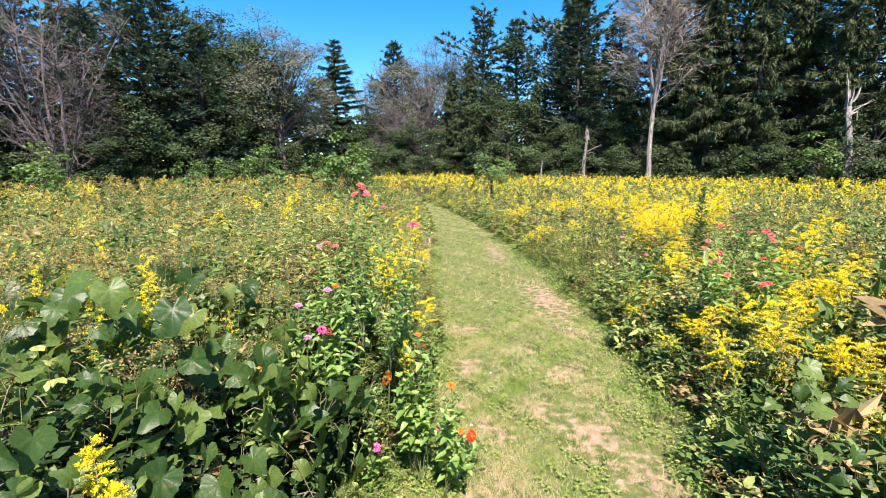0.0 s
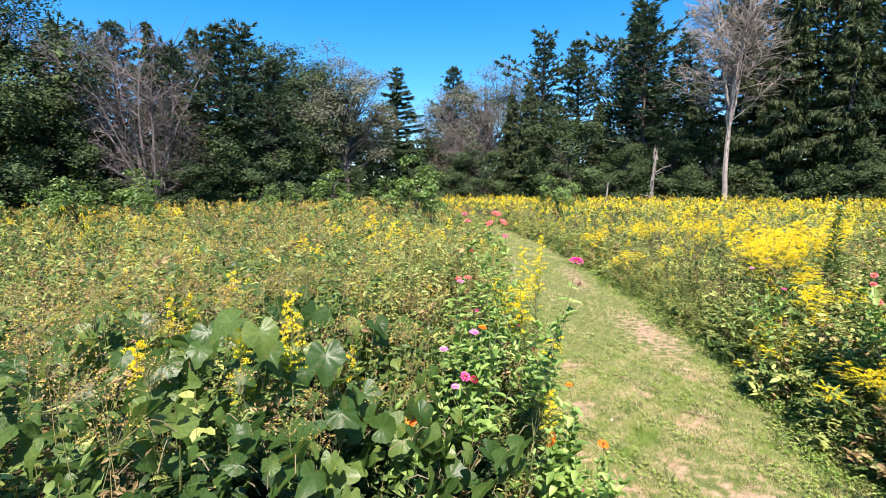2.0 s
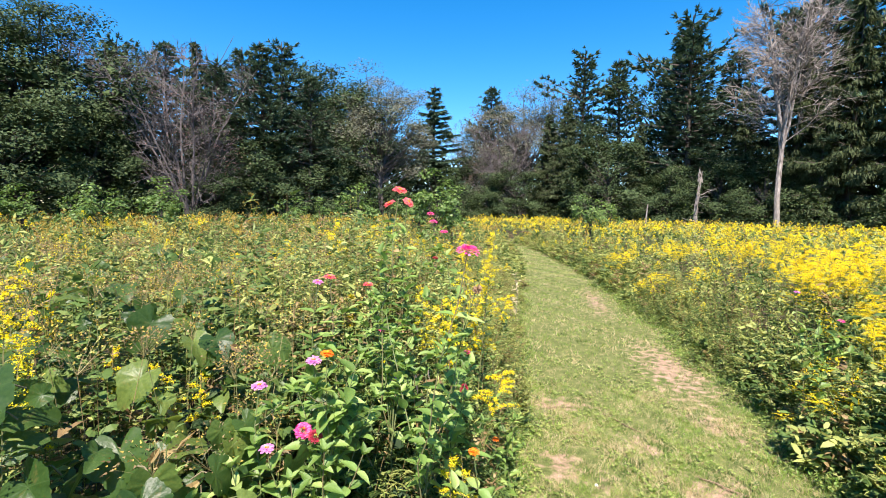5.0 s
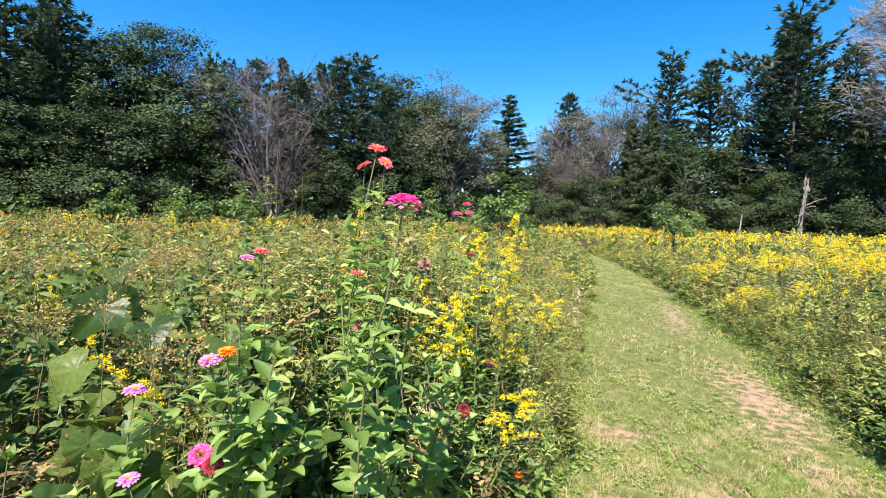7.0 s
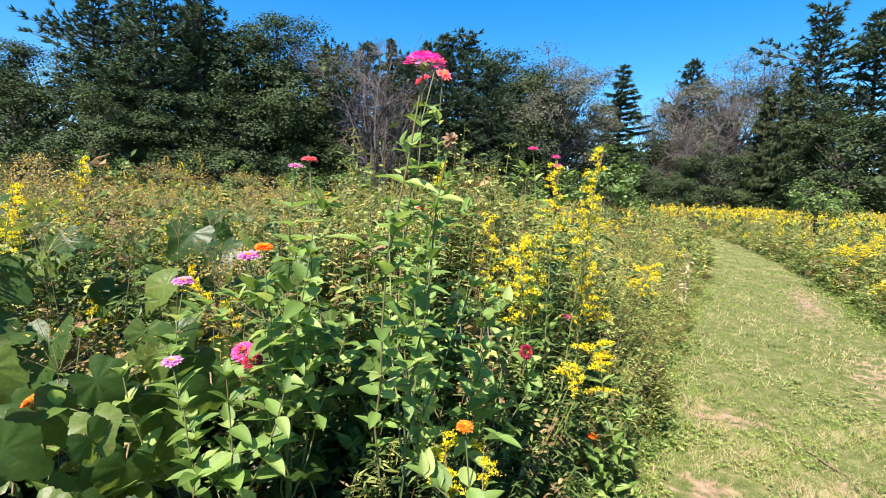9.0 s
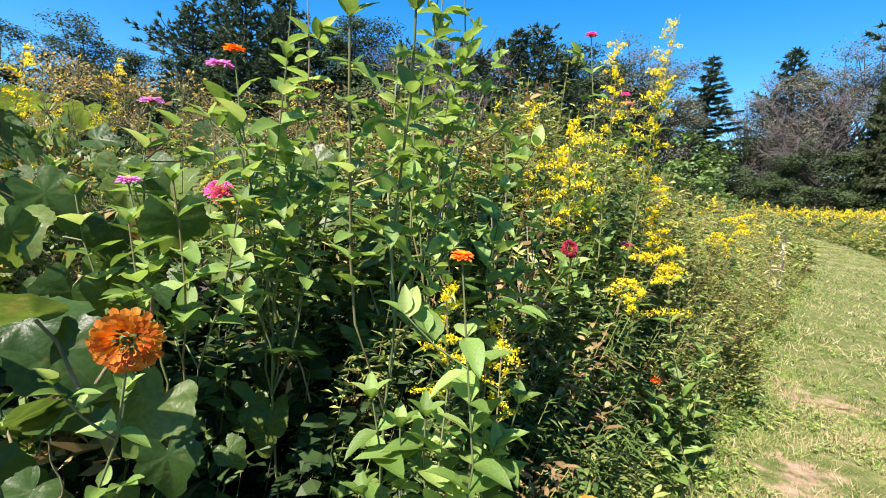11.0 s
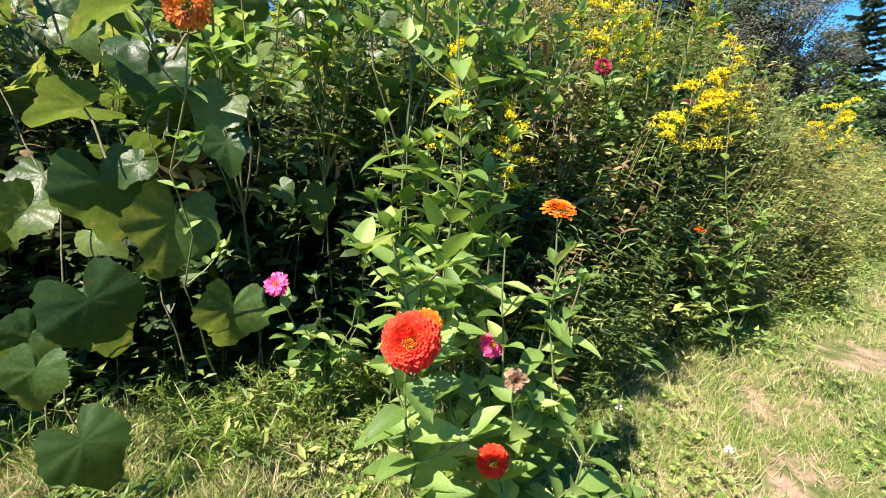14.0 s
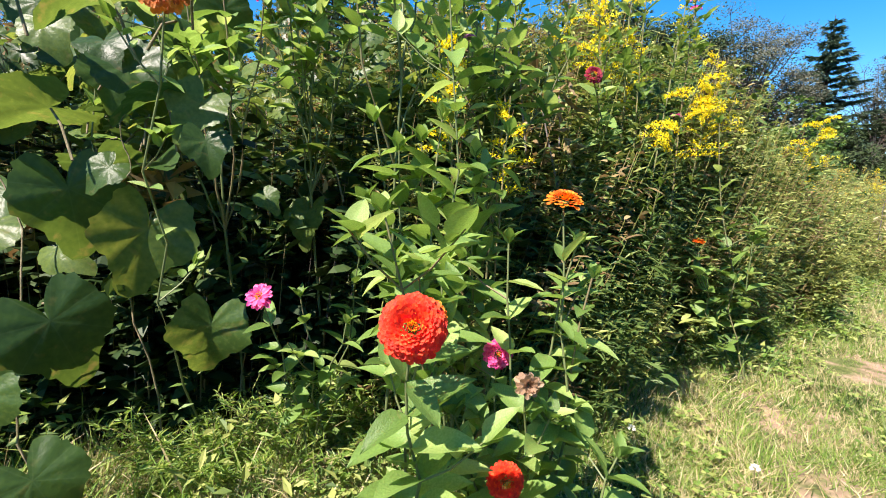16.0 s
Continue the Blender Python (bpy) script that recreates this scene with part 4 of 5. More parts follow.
def zinnia(base, stems, label, leaf_len=0.085, gap=0.075, first=0.25):
    """A plant whose stems each run to a top, carry crossed pairs of leaves, and end in a flower head, a bud or a tuft of young leaves."""
    ob = thing("zinnia_plant", label, "flower", Matrix.Translation(base), "zinnias")
    hub = sum((Vector(t) - Vector(base) for t, q in stems), Vector()) / len(stems) * 0.42
    tall = len(stems) > 3 and hub.z > 0.5
    if tall:
        hub = hub * 1.45
        main = [Vector((0, 0, 0)).lerp(hub, t) + Vector((0.03 * math.sin(5 * t), 0.03 * math.sin(4 * t + 1), 0)) * t * (1 - t) for t in np.linspace(0, 1, 6)]
        part("main_stem", mesh_np("zinnia_main_stem", *tube(main, np.linspace(0.0050, 0.0036, 6), 6), [M_ZSTEM], smooth=True), ob)
    for top, head in stems:
        a, b = Vector((0, 0, 0)), Vector(top) - Vector(base)
        if tall:
            a = main[random.randrange(4, 6)]
        L = (b - a).length
        fork = Vector((hub.x * 0.4 + b.x * 0.5, hub.y * 0.4 + b.y * 0.5, a.z + 0.35 * (b.z - a.z) if tall else min(hub.z, 0.5 * b.z))) + Vector((random.uniform(-.13, .13), random.uniform(-.13, .13), 0)) * min(L, 1.2)
        pts = []
        for t in np.linspace(0, 1, 9):
            p = a.lerp(fork, t) * (1 - t) + fork.lerp(b, t) * t
            pts.append(p + Vector((random.uniform(-1, 1), random.uniform(-1, 1), 0)) * 0.028 * L * math.sin(math.pi * t))
        part("stem", mesh_np("zinnia_stem", *tube(pts, np.linspace(0.0033, 0.0019, 9), 6), [M_ZSTEM], smooth=True), ob)
        n = max(2, int(L * (1 - first) / gap))
        turn = random.uniform(0, 3)
        for k in range(n):
            f = first + (0.96 - first if head is None else 0.93 - first) * (k + 0.5) / n
            i = min(int(f * 8), 7)
            p, d = pts[i].lerp(pts[i + 1], f * 8 - i), (pts[i + 1] - pts[i]).normalized()
            ref = d.orthogonal().normalized()
            for s in (0, math.pi):
                ang = turn + k * math.pi / 2 + s + random.uniform(-0.3, 0.3)
                out = Matrix.Rotation(ang, 3, d) @ ref
                out = out + d * random.uniform(-0.1, 1.0) + Vector((random.uniform(-.35, .35), random.uniform(-.35, .35), random.uniform(-0.5, 0.25)))
                size = leaf_len * random.uniform(0.8, 1.4) * (1.0 - 0.25 * f)
                lf = new("leaf", ZLEAF[random.randrange(5)])
                lf.parent = ob
                lf.matrix_basis = orient(p, out, d, size)
        for k in range(int(L / 0.28)):
            i = random.randrange(max(3, int(first * 8)), 8)
            tip = pts[i] + Vector((random.uniform(-1, 1), random.uniform(-1, 1), random.uniform(0.2, 1.2))).normalized() * random.uniform(0.08, 0.17)
            part("shoot", mesh_np("shoot", *tube([pts[i], pts[i].lerp(tip, 0.5) - Vector((0, 0, 0.01)), tip], [0.002, 0.0018, 0.0013], 4), [M_ZSTEM]), ob)
            for s in range(5):
                lf = new("leaf", ZLEAF[random.randrange(5)]); lf.parent = ob
                lf.matrix_basis = orient(pts[i].lerp(tip, random.uniform(0.5, 1)), (tip - pts[i]).normalized() * 0.6 + Vector((random.uniform(-1, 1), random.uniform(-1, 1), random.uniform(-.4, .5))), (0.1, 0, 1), leaf_len * random.uniform(0.45, 0.95))
        end = (pts[-1] - pts[-2]).normalized()
        if head is None:
            for k in range(4):
                out = Matrix.Rotation(k * 1.57, 3, end) @ end.orthogonal() + end * 1.7
                lf = new("leaf", ZLEAF[k]); lf.parent = ob
                lf.matrix_basis = orient(pts[-1], out, end, leaf_len * 0.55)
        else:
            kind, colour, size, facing = head
            flower(ob, pts[-1] + Vector(facing).normalized() * size * 0.15, facing, size, kind, colour)
    return ob


random.seed(3)
UP = (0.1, -0.1, 1)
CAMW = (0.75, -0.55, 0.35)
# by the path's edge, where the walk ends
zinnia((-.16, 3.27, 0), [((-.31, 3.13, .94), None), ((-.27, 3.17, .88), None), ((-.24, 3.21, .90), None), ((-.22, 3.25, .95), None), ((-.16, 3.30, .87), None), ((-.12, 3.36, .92), None), ((-.29, 3.10, .76), None),
                          ((-.183, 3.227, 1.224), ("flat", "orange", .045, UP))], "bright green zinnia with a small orange flower on a stalk", 0.100, 0.052, 0.42)
zinnia((.0, 3.08, 0), [((.175, 2.90, .635), ("ball", "red", .078, CAMW)), ((.115, 2.97, .625), ("double", "orange", .045, CAMW)), ((.01, 2.96, .76), None), ((.02, 3.03, .66), None)],
       "zinnia with a large red double flower beside the path", 0.096, 0.060, 0.5)
zinnia((.06, 3.30, 0), [((.06, 3.335, .775), ("double", "orange", .064, (.25, -.2, 1))), ((-.062, 3.299, .444), ("double", "pink", .058, CAMW)), ((.125, 3.18, .475), ("withered", "brown", .058, (.7, -.5, .2))),
                        ((.09, 3.345, .70), None), ((.01, 3.24, .70), None), ((.12, 3.36, .64), None)], "zinnia with orange and pink flowers and a dried head", 0.080, 0.062, 0.32)
zinnia((.08, 3.22, 0), [((.11, 3.152, .298), ("ball", "red", .062, CAMW)), ((.22, 3.33, .33), None), ((.14, 3.23, .40), None), ((.03, 3.10, .40), None), ((.01, 3.07, .46), None), ((.28, 3.36, .24), None)], "low zinnia with a red flower over the grass", 0.095, 0.055, 0.22)
zinnia((-.55, 3.08, 0), [((-.455, 2.921, .535), ("flat", "pink", .062, (.7, -.6, .5))), ((-.47, 3.02, .52), None), ((-.42, 3.12, .45), None), ((-.5, 3.2, .6), None)], "small zinnia with a pink flower in the shade", 0.075, 0.07, 0.35)
# the tall ones
zinnia((-.45, 3.25, 0), [((-.195, 3.02, 2.03), ("double", "pink", .072, UP)), ((-.62, 3.45, 1.7), None), ((-.25, 3.35, 1.55), None), ((-.40, 3.30, 1.50), None), ((-.17, 3.08, 1.90), ("withered", "brown", .040, (.4, -.3, .4)))], "tall zinnia with a bright pink flower", 0.075, 0.062, 0.30)
zinnia((-.66, 3.62, 0), [((-.648, 3.728, 2.265), ("flat", "coral", .070, (.3, -.3, 1))), ((-.60, 3.70, 2.21), ("flat", "coral", .060, (.6, -.3, .7))), ((-.69, 3.71, 2.20), ("flat", "coral", .060, (-.4, -.3, .9))), ((-.75, 3.6, 1.75), None), ((-.52, 3.55, 1.6), None), ((-.6, 3.75, 1.85), None)], "tall zinnia with coral flowers above the rest", 0.085, 0.07, 0.45)
zinnia((-.45, 3.62, 0), [((-.25, 3.45, 1.35), None), ((-.36, 3.6, 1.5), None), ((-.20, 3.66, 1.15), None), ((-.5, 3.5, 1.42), None), ((-.3, 3.78, 1.3), None), ((-.42, 3.4, 1.25), None)], "leafy green zinnia without flowers in the thick of the bed", 0.09, 0.05, 0.5)
zinnia((-.85, 3.25, 0), [((-.77, 3.04, 1.60), ("flat", "mauve", .060, UP)), ((-.72, 3.05, 1.63), ("flat", "orange", .050, UP)), ((-.823, 3.295, 1.88), ("flat", "coral", .052, UP)), ((-.87, 3.28, 1.86), ("flat", "mauve", .045, UP)),
                         ((-.827, 3.062, 1.316), ("double", "pink", .060, (.4, -.4, .8))), ((-.77, 3.05, 1.305), ("double", "wine", .050, (.4, -.4, .8))), ((-.62, 3.12, 1.62), None), ((-.70, 3.2, 1.5), None), ((-.6, 3.25, 1.4), None), ((-.9, 3.15, 1.45), None)], "tall zinnia with mauve, pink and orange flowers", 0.085, 0.055, 0.50)
zinnia((-.88, 3.0, 0), [((-.942, 2.955, 1.52), ("flat", "mauve", .055, UP)), ((-.867, 2.88, 1.33), ("flat", "mauve", .050, UP)), ((-.66, 2.9, 1.34), None), ((-.76, 2.85, 1.25), None), ((-.55, 2.98, 1.3), None), ((-.95, 2.8, 1.3), None)], "bushy zinnia with mauve flowers over the vine", 0.085, 0.055, 0.62)
zinnia((-.52, 4.35, 0), [((-.57, 4.5, 2.03), ("flat", "pink", .055, UP)), ((-.345, 3.99, 1.18), ("double", "wine", .055, (.7, -.5, .3))), ((-.44, 4.79, 1.14), ("flat", "pink", .055, UP)), ((-.5, 4.3, 1.5), None), ((-.45, 4.5, 1.3), None)], "tall zinnia with pink and wine red flowers", 0.085, 0.085, 0.4)
zinnia((-.85, 2.90, 0), [((-.36, 2.74, 1.13), ("double", "rust", .080, (.8, -.45, -.15)))], "zinnia with a wilting orange flower", 0.055, 0.12, 0.6)
zinnia((-.05, 4.85, 0), [((-.2, 4.6, .6), ("flat", "orange", .05, UP)), ((-.1, 4.9, .6), None), ((-.25, 4.8, 1.1), None)], "zinnia with small orange flowers by the path", 0.09, 0.07, 0.2)
zinnia((-1.15, 2.85, 0), [((-1.08, 2.66, 1.23), ("double", "orange", .060, (.2, -.7, .7))), ((-1.2, 2.8, 1.35), None)], "zinnia with an orange flower among dark vine leaves", 0.09, 0.1, 0.5)
zinnia((-.72, 3.9, 0), [((-.78, 3.85, 1.52), ("flat", "pink", .05, UP)), ((-.95, 4.1, 1.72), ("flat", "coral", .06, UP)), ((-.65, 3.7, 1.3), ("flat", "mauve", .05, UP)), ((-.85, 4.0, 1.6), None), ((-.6, 3.9, 1.45), None), ((-.9, 3.7, 1.5), None)], "bushy pale green zinnia with small pink flowers", 0.085, 0.06, 0.5)
zinnia((-.9, 6.0, 0), [((-1.0, 6.1, 2.05), ("double", "pink", .075, UP)), ((-1.04, 6.15, 2.13), ("double", "pink", .07, UP)), ((-.95, 6.0, 1.7), ("flat", "wine", .06, UP)), ((-.8, 5.9, 1.5), None)], "tall zinnia with deep pink flowers further along", 0.11, 0.1, 0.4)
for bx, by in ((2.85, 4.75), (3.25, 4.6), (3.05, 5.2), (3.6, 5.0)):
    zinnia((bx, by, 0), [((bx + random.uniform(-.3, .3), by + random.uniform(-.25, .2), random.uniform(1.25, 1.8)), ("double", "coral", random.uniform(.055, .085), (random.uniform(-.6, .3), random.uniform(-.7, .1), 1))) for k in range(4)]
           + [((bx + random.uniform(-.2, .2), by - .1, 1.35), None)], "zinnia with coral red flowers among goldenrod", 0.12, 0.09, 0.3)
zinnia((2.7, 6.3, 0), [((2.72, 6.2, 1.25), ("flat", "pink", .06, UP)), ((2.5, 6.5, 1.45), ("flat", "mauve", .06, UP)), ((2.6, 6.3, 1.2), None)], "zinnia with a small pink flower in the weeds", 0.10, 0.1, 0.4)


# ---- goldenrod ----
def goldenrod_meshes(h, seed, branches=18, per=62, spread=0.16, lean=0.18):
    np.random.seed(seed)
    stem, leaf, plume = Heap(), Heap(), Heap()
    a = np.random.uniform(0, 6.28)
    t = np.linspace(0, 1, 9)
    C = np.stack([math.cos(a) * lean * h * t ** 2.2, math.sin(a) * lean * h * t ** 2.2, h * t * (1 - 0.06 * t)], 1)
    stem.add(*tube(C, np.linspace(0.0045, 0.0018, 9), 4))
    at = lambda f: np.stack([np.interp(f * 8, np.arange(9), C[:, j]) for j in range(3)], 1)
    n = int(58 * h)
    f = np.linspace(0.12, 0.86, n)
    ang = np.arange(n) * 2.4
    D = np.stack([np.cos(ang), np.sin(ang), np.random.uniform(0.1, 0.75, n)], 1)
    leaf.add(*blades(at(f), D, np.array([0, 0, 1.0]) + 0.2 * rand_dirs(n), np.random.uniform(0.06, 0.11, n) * (1.2 - 0.5 * f), np.random.uniform(0.012, 0.02, n), OVAL))
    for k in range(branches):
        f0 = 0.74 + 0.25 * k / branches
        p = at(np.array([f0]))[0]
        ba = np.random.uniform(0, 6.28)
        L = spread * (1.15 - (f0 - 0.74) * 2.9) * np.random.uniform(0.7, 1.2) * h / 1.3
        d = np.array([math.cos(ba), math.sin(ba), 0.75])
        b = [p]
        for q in range(5):
            d = unit(d + np.array([0, 0, -0.17]))
            b.append(b[-1] + d * L / 5)
        b = np.array(b)
        plume.add(*tube(b[[0, 2, 5]], [0.0016, 0.0012, 0.0008], 3), 1)
        u = np.random.uniform(0.15, 1, per)
        P = np.stack([np.interp(u * 5, np.arange(6), b[:, j]) for j in range(3)], 1) + np.random.normal(0, 0.0055, (per, 3)) + np.array([0, 0, 0.003])
        plume.add(*blades(P, rand_dirs(per, 0.1, 1) + np.array([math.cos(ba), math.sin(ba), 0.3]) * 0.4, rand_dirs(per, 0.2), np.random.uniform(0.005, 0.011, per), np.random.uniform(0.004, 0.008, per), BLADE))
    return stem.mesh("goldenrod_stem", [M_GSTEM]), leaf.mesh("goldenrod_leaves", [M_GLEAF]), plume.mesh("goldenrod_plume", [M_GOLD, M_GSTEM])


GOLDENROD = [goldenrod_meshes(1.3, 90, 18, 110), goldenrod_meshes(1.3, 91, 22, 130, 0.20), goldenrod_meshes(1.3, 92, 16, 110, 0.15, 0.30), goldenrod_meshes(1.3, 93, 20, 130, 0.22, 0.1), goldenrod_meshes(1.3, 94, 24, 90, 0.10, 0.06), goldenrod_meshes(1.3, 95, 18, 120, 0.26, 0.22), goldenrod_meshes(1.3, 96, 12, 60, 0.09, 0.05), goldenrod_meshes(2.1, 97, 28, 40, 0.060, 0.05), goldenrod_meshes(2.1, 98, 22, 42, 0.050, 0.08)]


def goldenrod(x, y, h, tilt=(0, 0), v=None, label="goldenrod stalk with a bright yellow plume and narrow leaves"):
    v = random.randrange(5) if v is None else v
    s = h / (2.1 if v > 6 else 1.3)
    ob = thing("goldenrod", label, "wildflower", pose(x, y, 0, tilt[0], tilt[1], random.uniform(0, 360)) @ Matrix.Diagonal((0.5 + s * 0.5, 0.5 + s * 0.5, s, 1)), "goldenrod stalks")
    for nm, me in zip(("stem", "leaves", "plume"), GOLDENROD[v]):
        pt = part(nm, me, ob)
        if nm != "stem":
            tagged(pt, kind="stuff")


random.seed(8)
for x, y, h in [(-.32, 4.31, 2.2), (-.40, 4.45, 2.1), (-.28, 4.55, 1.95), (-.50, 4.2, 1.85), (-.36, 4.15, 1.75), (-.6, 4.48, 1.75), (-.31, 4.32, 1.27), (-.55, 4.4, 1.62), (-.38, 4.85, 1.45), (-.45, 5.1, 1.6), (-.25, 3.34, 1.24), (-.21, 3.40, 1.12), (-.63, 8.2, 1.15), (-.5, 6.4, 1.4)]:
    goldenrod(x, y, h, (random.uniform(-4, 4), random.uniform(-3, 5)), random.choice((7, 8)) if h > 1.8 else 0 if 4.3 < y < 5.2 and h < 1.6 or y > 6 else 6)
for x, y, h in [(-1.79, 2.64, 2.05), (-1.9, 2.75, 1.9), (-2.55, 3.2, 2.05), (-2.6, 3.0, 1.9), (-2.2, 2.7, 1.8), (-2.0, 2.6, 1.9), (-2.7, 2.6, 1.7), (-2.3, 1.75, 1.25), (-1.46, 1.72, 1.36), (-1.38, 1.66, 1.28)]:
    goldenrod(x, y, h, (random.uniform(-5, 5), random.uniform(-5, 5)), random.choice((7, 8)) if h > 1.75 else 4)
for k in range(12):
    goldenrod(random.choice((2.5, 2.9, 3.4)) + random.gauss(0, 0.16), random.choice((3.1, 3.5, 4.2)) + random.gauss(0, 0.16), random.uniform(1.1, 1.45), (random.uniform(2, 18), random.uniform(-34, -6)), random.choice((1, 5, 5, 3)))
for k in range(3):
    goldenrod(2.72 + 0.06 * k, 4.45 + 0.12 * k, 0.95, (6, -61 + 3 * k), 5, "goldenrod stalk that arches low over the path edge")
for clump in range(36):
    cy = 3.6 + 13 * random.random() ** 1.2
    cd = 0.25 + 3.6 * random.random() ** 1.2
    for k in range(random.choice((4, 5, 6, 7))):
        y = cy + random.gauss(0, 0.15)
        d = max(0.1, cd + random.gauss(0, 0.14))
        x = float(right_edge(y)) + d
        goldenrod(x, y, float(bed_height(x, y)) * random.uniform(1.0, 1.32), (random.uniform(-12, 9), random.uniform(-18 if d < 1 else -8, 8)), random.choice((1, 3, 5, 5, 0)))
for k in range(80):
    y = 3.0 + 13 * random.random() ** 1.1
    d = 0.1 + 4.5 * random.random() ** 1.2
    x = float(left_edge(y)) - d
    goldenrod(x, y, float(bed_height(x, y)) * random.uniform(0.85, 1.22), (random.uniform(-8, 8), random.uniform(-6, 14 if d < 1 else 6)), 6 if y < 7 else None)


# ---- the vine with large leaves ----
def vine_leaf_mesh(seed):
    """A heart-shaped, shallow-lobed, toothed leaf of unit width whose stalk joins it in the notch."""
    rnd = random.Random(seed)
    n, V, F = 54, [(0, 0, 0.0)], []
    lobes, cup, fold, curl = rnd.uniform(0.03, 0.085), rnd.uniform(-0.5, 0.0), rnd.uniform(0.14, 0.50), rnd.uniform(0.15, 0.7)
    ph = rnd.uniform(0, 6)
    for f in (0.35, 0.7, 1.0):
        for k in range(n):
            a = -math.pi + 2 * math.pi * k / n
            r = 0.52 * (1 + 0.06 * math.cos(a) + lobes * math.cos(5 * a)) * (1 - 0.80 * math.exp(-((math.pi - abs(a)) / 0.34) ** 2)) + 0.23 * math.exp(-(a / 0.34) ** 2)
            if f == 1.0:
                r *= 1 + 0.028 * ((k % 3) - 1) + 0.02 * math.sin(k * 2.9 + ph)
            r *= f
            x, y = r * math.cos(a) + 0.0, r * math.sin(a)
            z = cup * r * r + fold * abs(y) - curl * max(x, 0) ** 2 + 0.04 * f * f * math.sin(2 * a + ph) + 0.012 * math.sin(9 * a + 2 * ph) * f
            V.append((x, y, z))
    for k in range(n):
        j = (k + 1) % n
        F.append((0, 1 + k, 1 + j))
        for q in (0, 1):
            a, b = 1 + q * n, 1 + (q + 1) * n
            F += [(a + k, b + k, b + j), (a + k, b + j, a + j)]
    return mesh_np("vine_leaf", V, F, [M_VINE], smooth=True)


VLEAF = [vine_leaf_mesh(k) for k in range(8)]


def vine(label, leaves, root, runner=True):
    """leaves: place, the way its face turns, the way its tip points, width."""
    ob = thing("vine", label, "vine", Matrix.Translation(root), "vines")
    for p, face, tip, size in leaves:
        lf = new("leaf", VLEAF[random.randrange(8)])
        lf.parent = ob
        c = Vector(p) - Vector(root)
        f = Vector(face).normalized()
        t = (Vector(tip) - f * Vector(tip).dot(f)).normalized()
        lf.matrix_basis = orient(c, t, f, size)
        # stalk
        a = c - t * size * 0.02 - f * 0.004
        e = c - t * size * 0.45 - f * size * 0.5 + Vector((random.uniform(-.04, .04), random.uniform(-.04, .04), -0.05))
        pts = [a, a.lerp(e, 0.5) + Vector((0, 0, 0.02)), e]
        st = part("stalk", mesh_np("stalk", *tube(pts, [0.0025, 0.0028, 0.0032], 5), [M_VINESTEM], smooth=True), ob)
    return ob


random.seed(21)
hero = [((-.73, 2.54, .47), (.93, .12, .25), (.58, .40, -.71), .27), ((-.58, 2.84, .45), (.93, -.20, .10), (.14, -.24, -.96), .21), ((-.66, 2.73, .68), (.95, .0, .10), (.09, -.29, -.95), .25), ((-.74, 2.59, .77), (.95, .05, .15), (.44, .14, -.89), .25),
        ((-.51, 2.82, .96), (.85, -.30, .40), (.02, -.49, -.87), .145), ((-.47, 2.82, .88), (.88, -.25, .35), (.42, .03, -.91), .115), ((-.61, 2.66, .82), (.75, -.30, .55), (.04, -.57, -.60), .10), ((-.50, 2.50, .22), (.82, .08, .45), (.63, .39, -.60), .20),
        ((-.62, 2.43, .36), (.88, -.25, .30), (.12, -.28, -.95), .16), ((-.50, 2.66, 1.14), (-.25, .10, .95), (-.48, -.81, -.20), .17), ((-.68, 2.57, .94), (-.45, .25, .85), (-.39, -.76, -.40), .19), ((-.56, 2.76, .97), (-.15, -.05, .95), (-.47, -.81, -.20), .17),
        ((-.59, 2.52, 1.16), (-.30, .10, .9), (-.33, -.79, -.30), .15), ((-.42, 2.77, 1.10), (.2, .2, .5), (.39, -.13, -.91), .05), ((-.45, 2.80, 1.17), (.2, .2, .5), (.53, -.03, -.85), .06), ((-.65, 2.71, 1.04), (.75, -.20, .50), (.66, .43, -.61), .18),
        ((-.68, 2.67, 1.09), (.50, -.40, .70), (.50, .11, -.86), .13), ((-.62, 2.99, .76), (.65, -.40, .60), (.74, .30, -.61), .08), ((-.71, 2.42, .41), (.93, .05, .25), (-.12, -.60, -.79), .16)]
for k in range(26):
    y = random.uniform(2.25, 3.05)
    z = random.uniform(1.05, 1.38)
    hero.append(((-.52 - 0.22 * z - random.uniform(0, .25), y, z), (random.uniform(.4, .95), random.uniform(-.5, .3), random.uniform(-.2, .7)), (random.uniform(-.1, .7), random.uniform(-.4, .5), random.uniform(-1, -.2)), random.uniform(.11, .18)))
hero = [(p, f, t, w * 0.82) for p, f, t, w in hero]
vine("climbing vine with large dark green heart-shaped leaves over the bed", hero, (-.8, 2.7, 0))
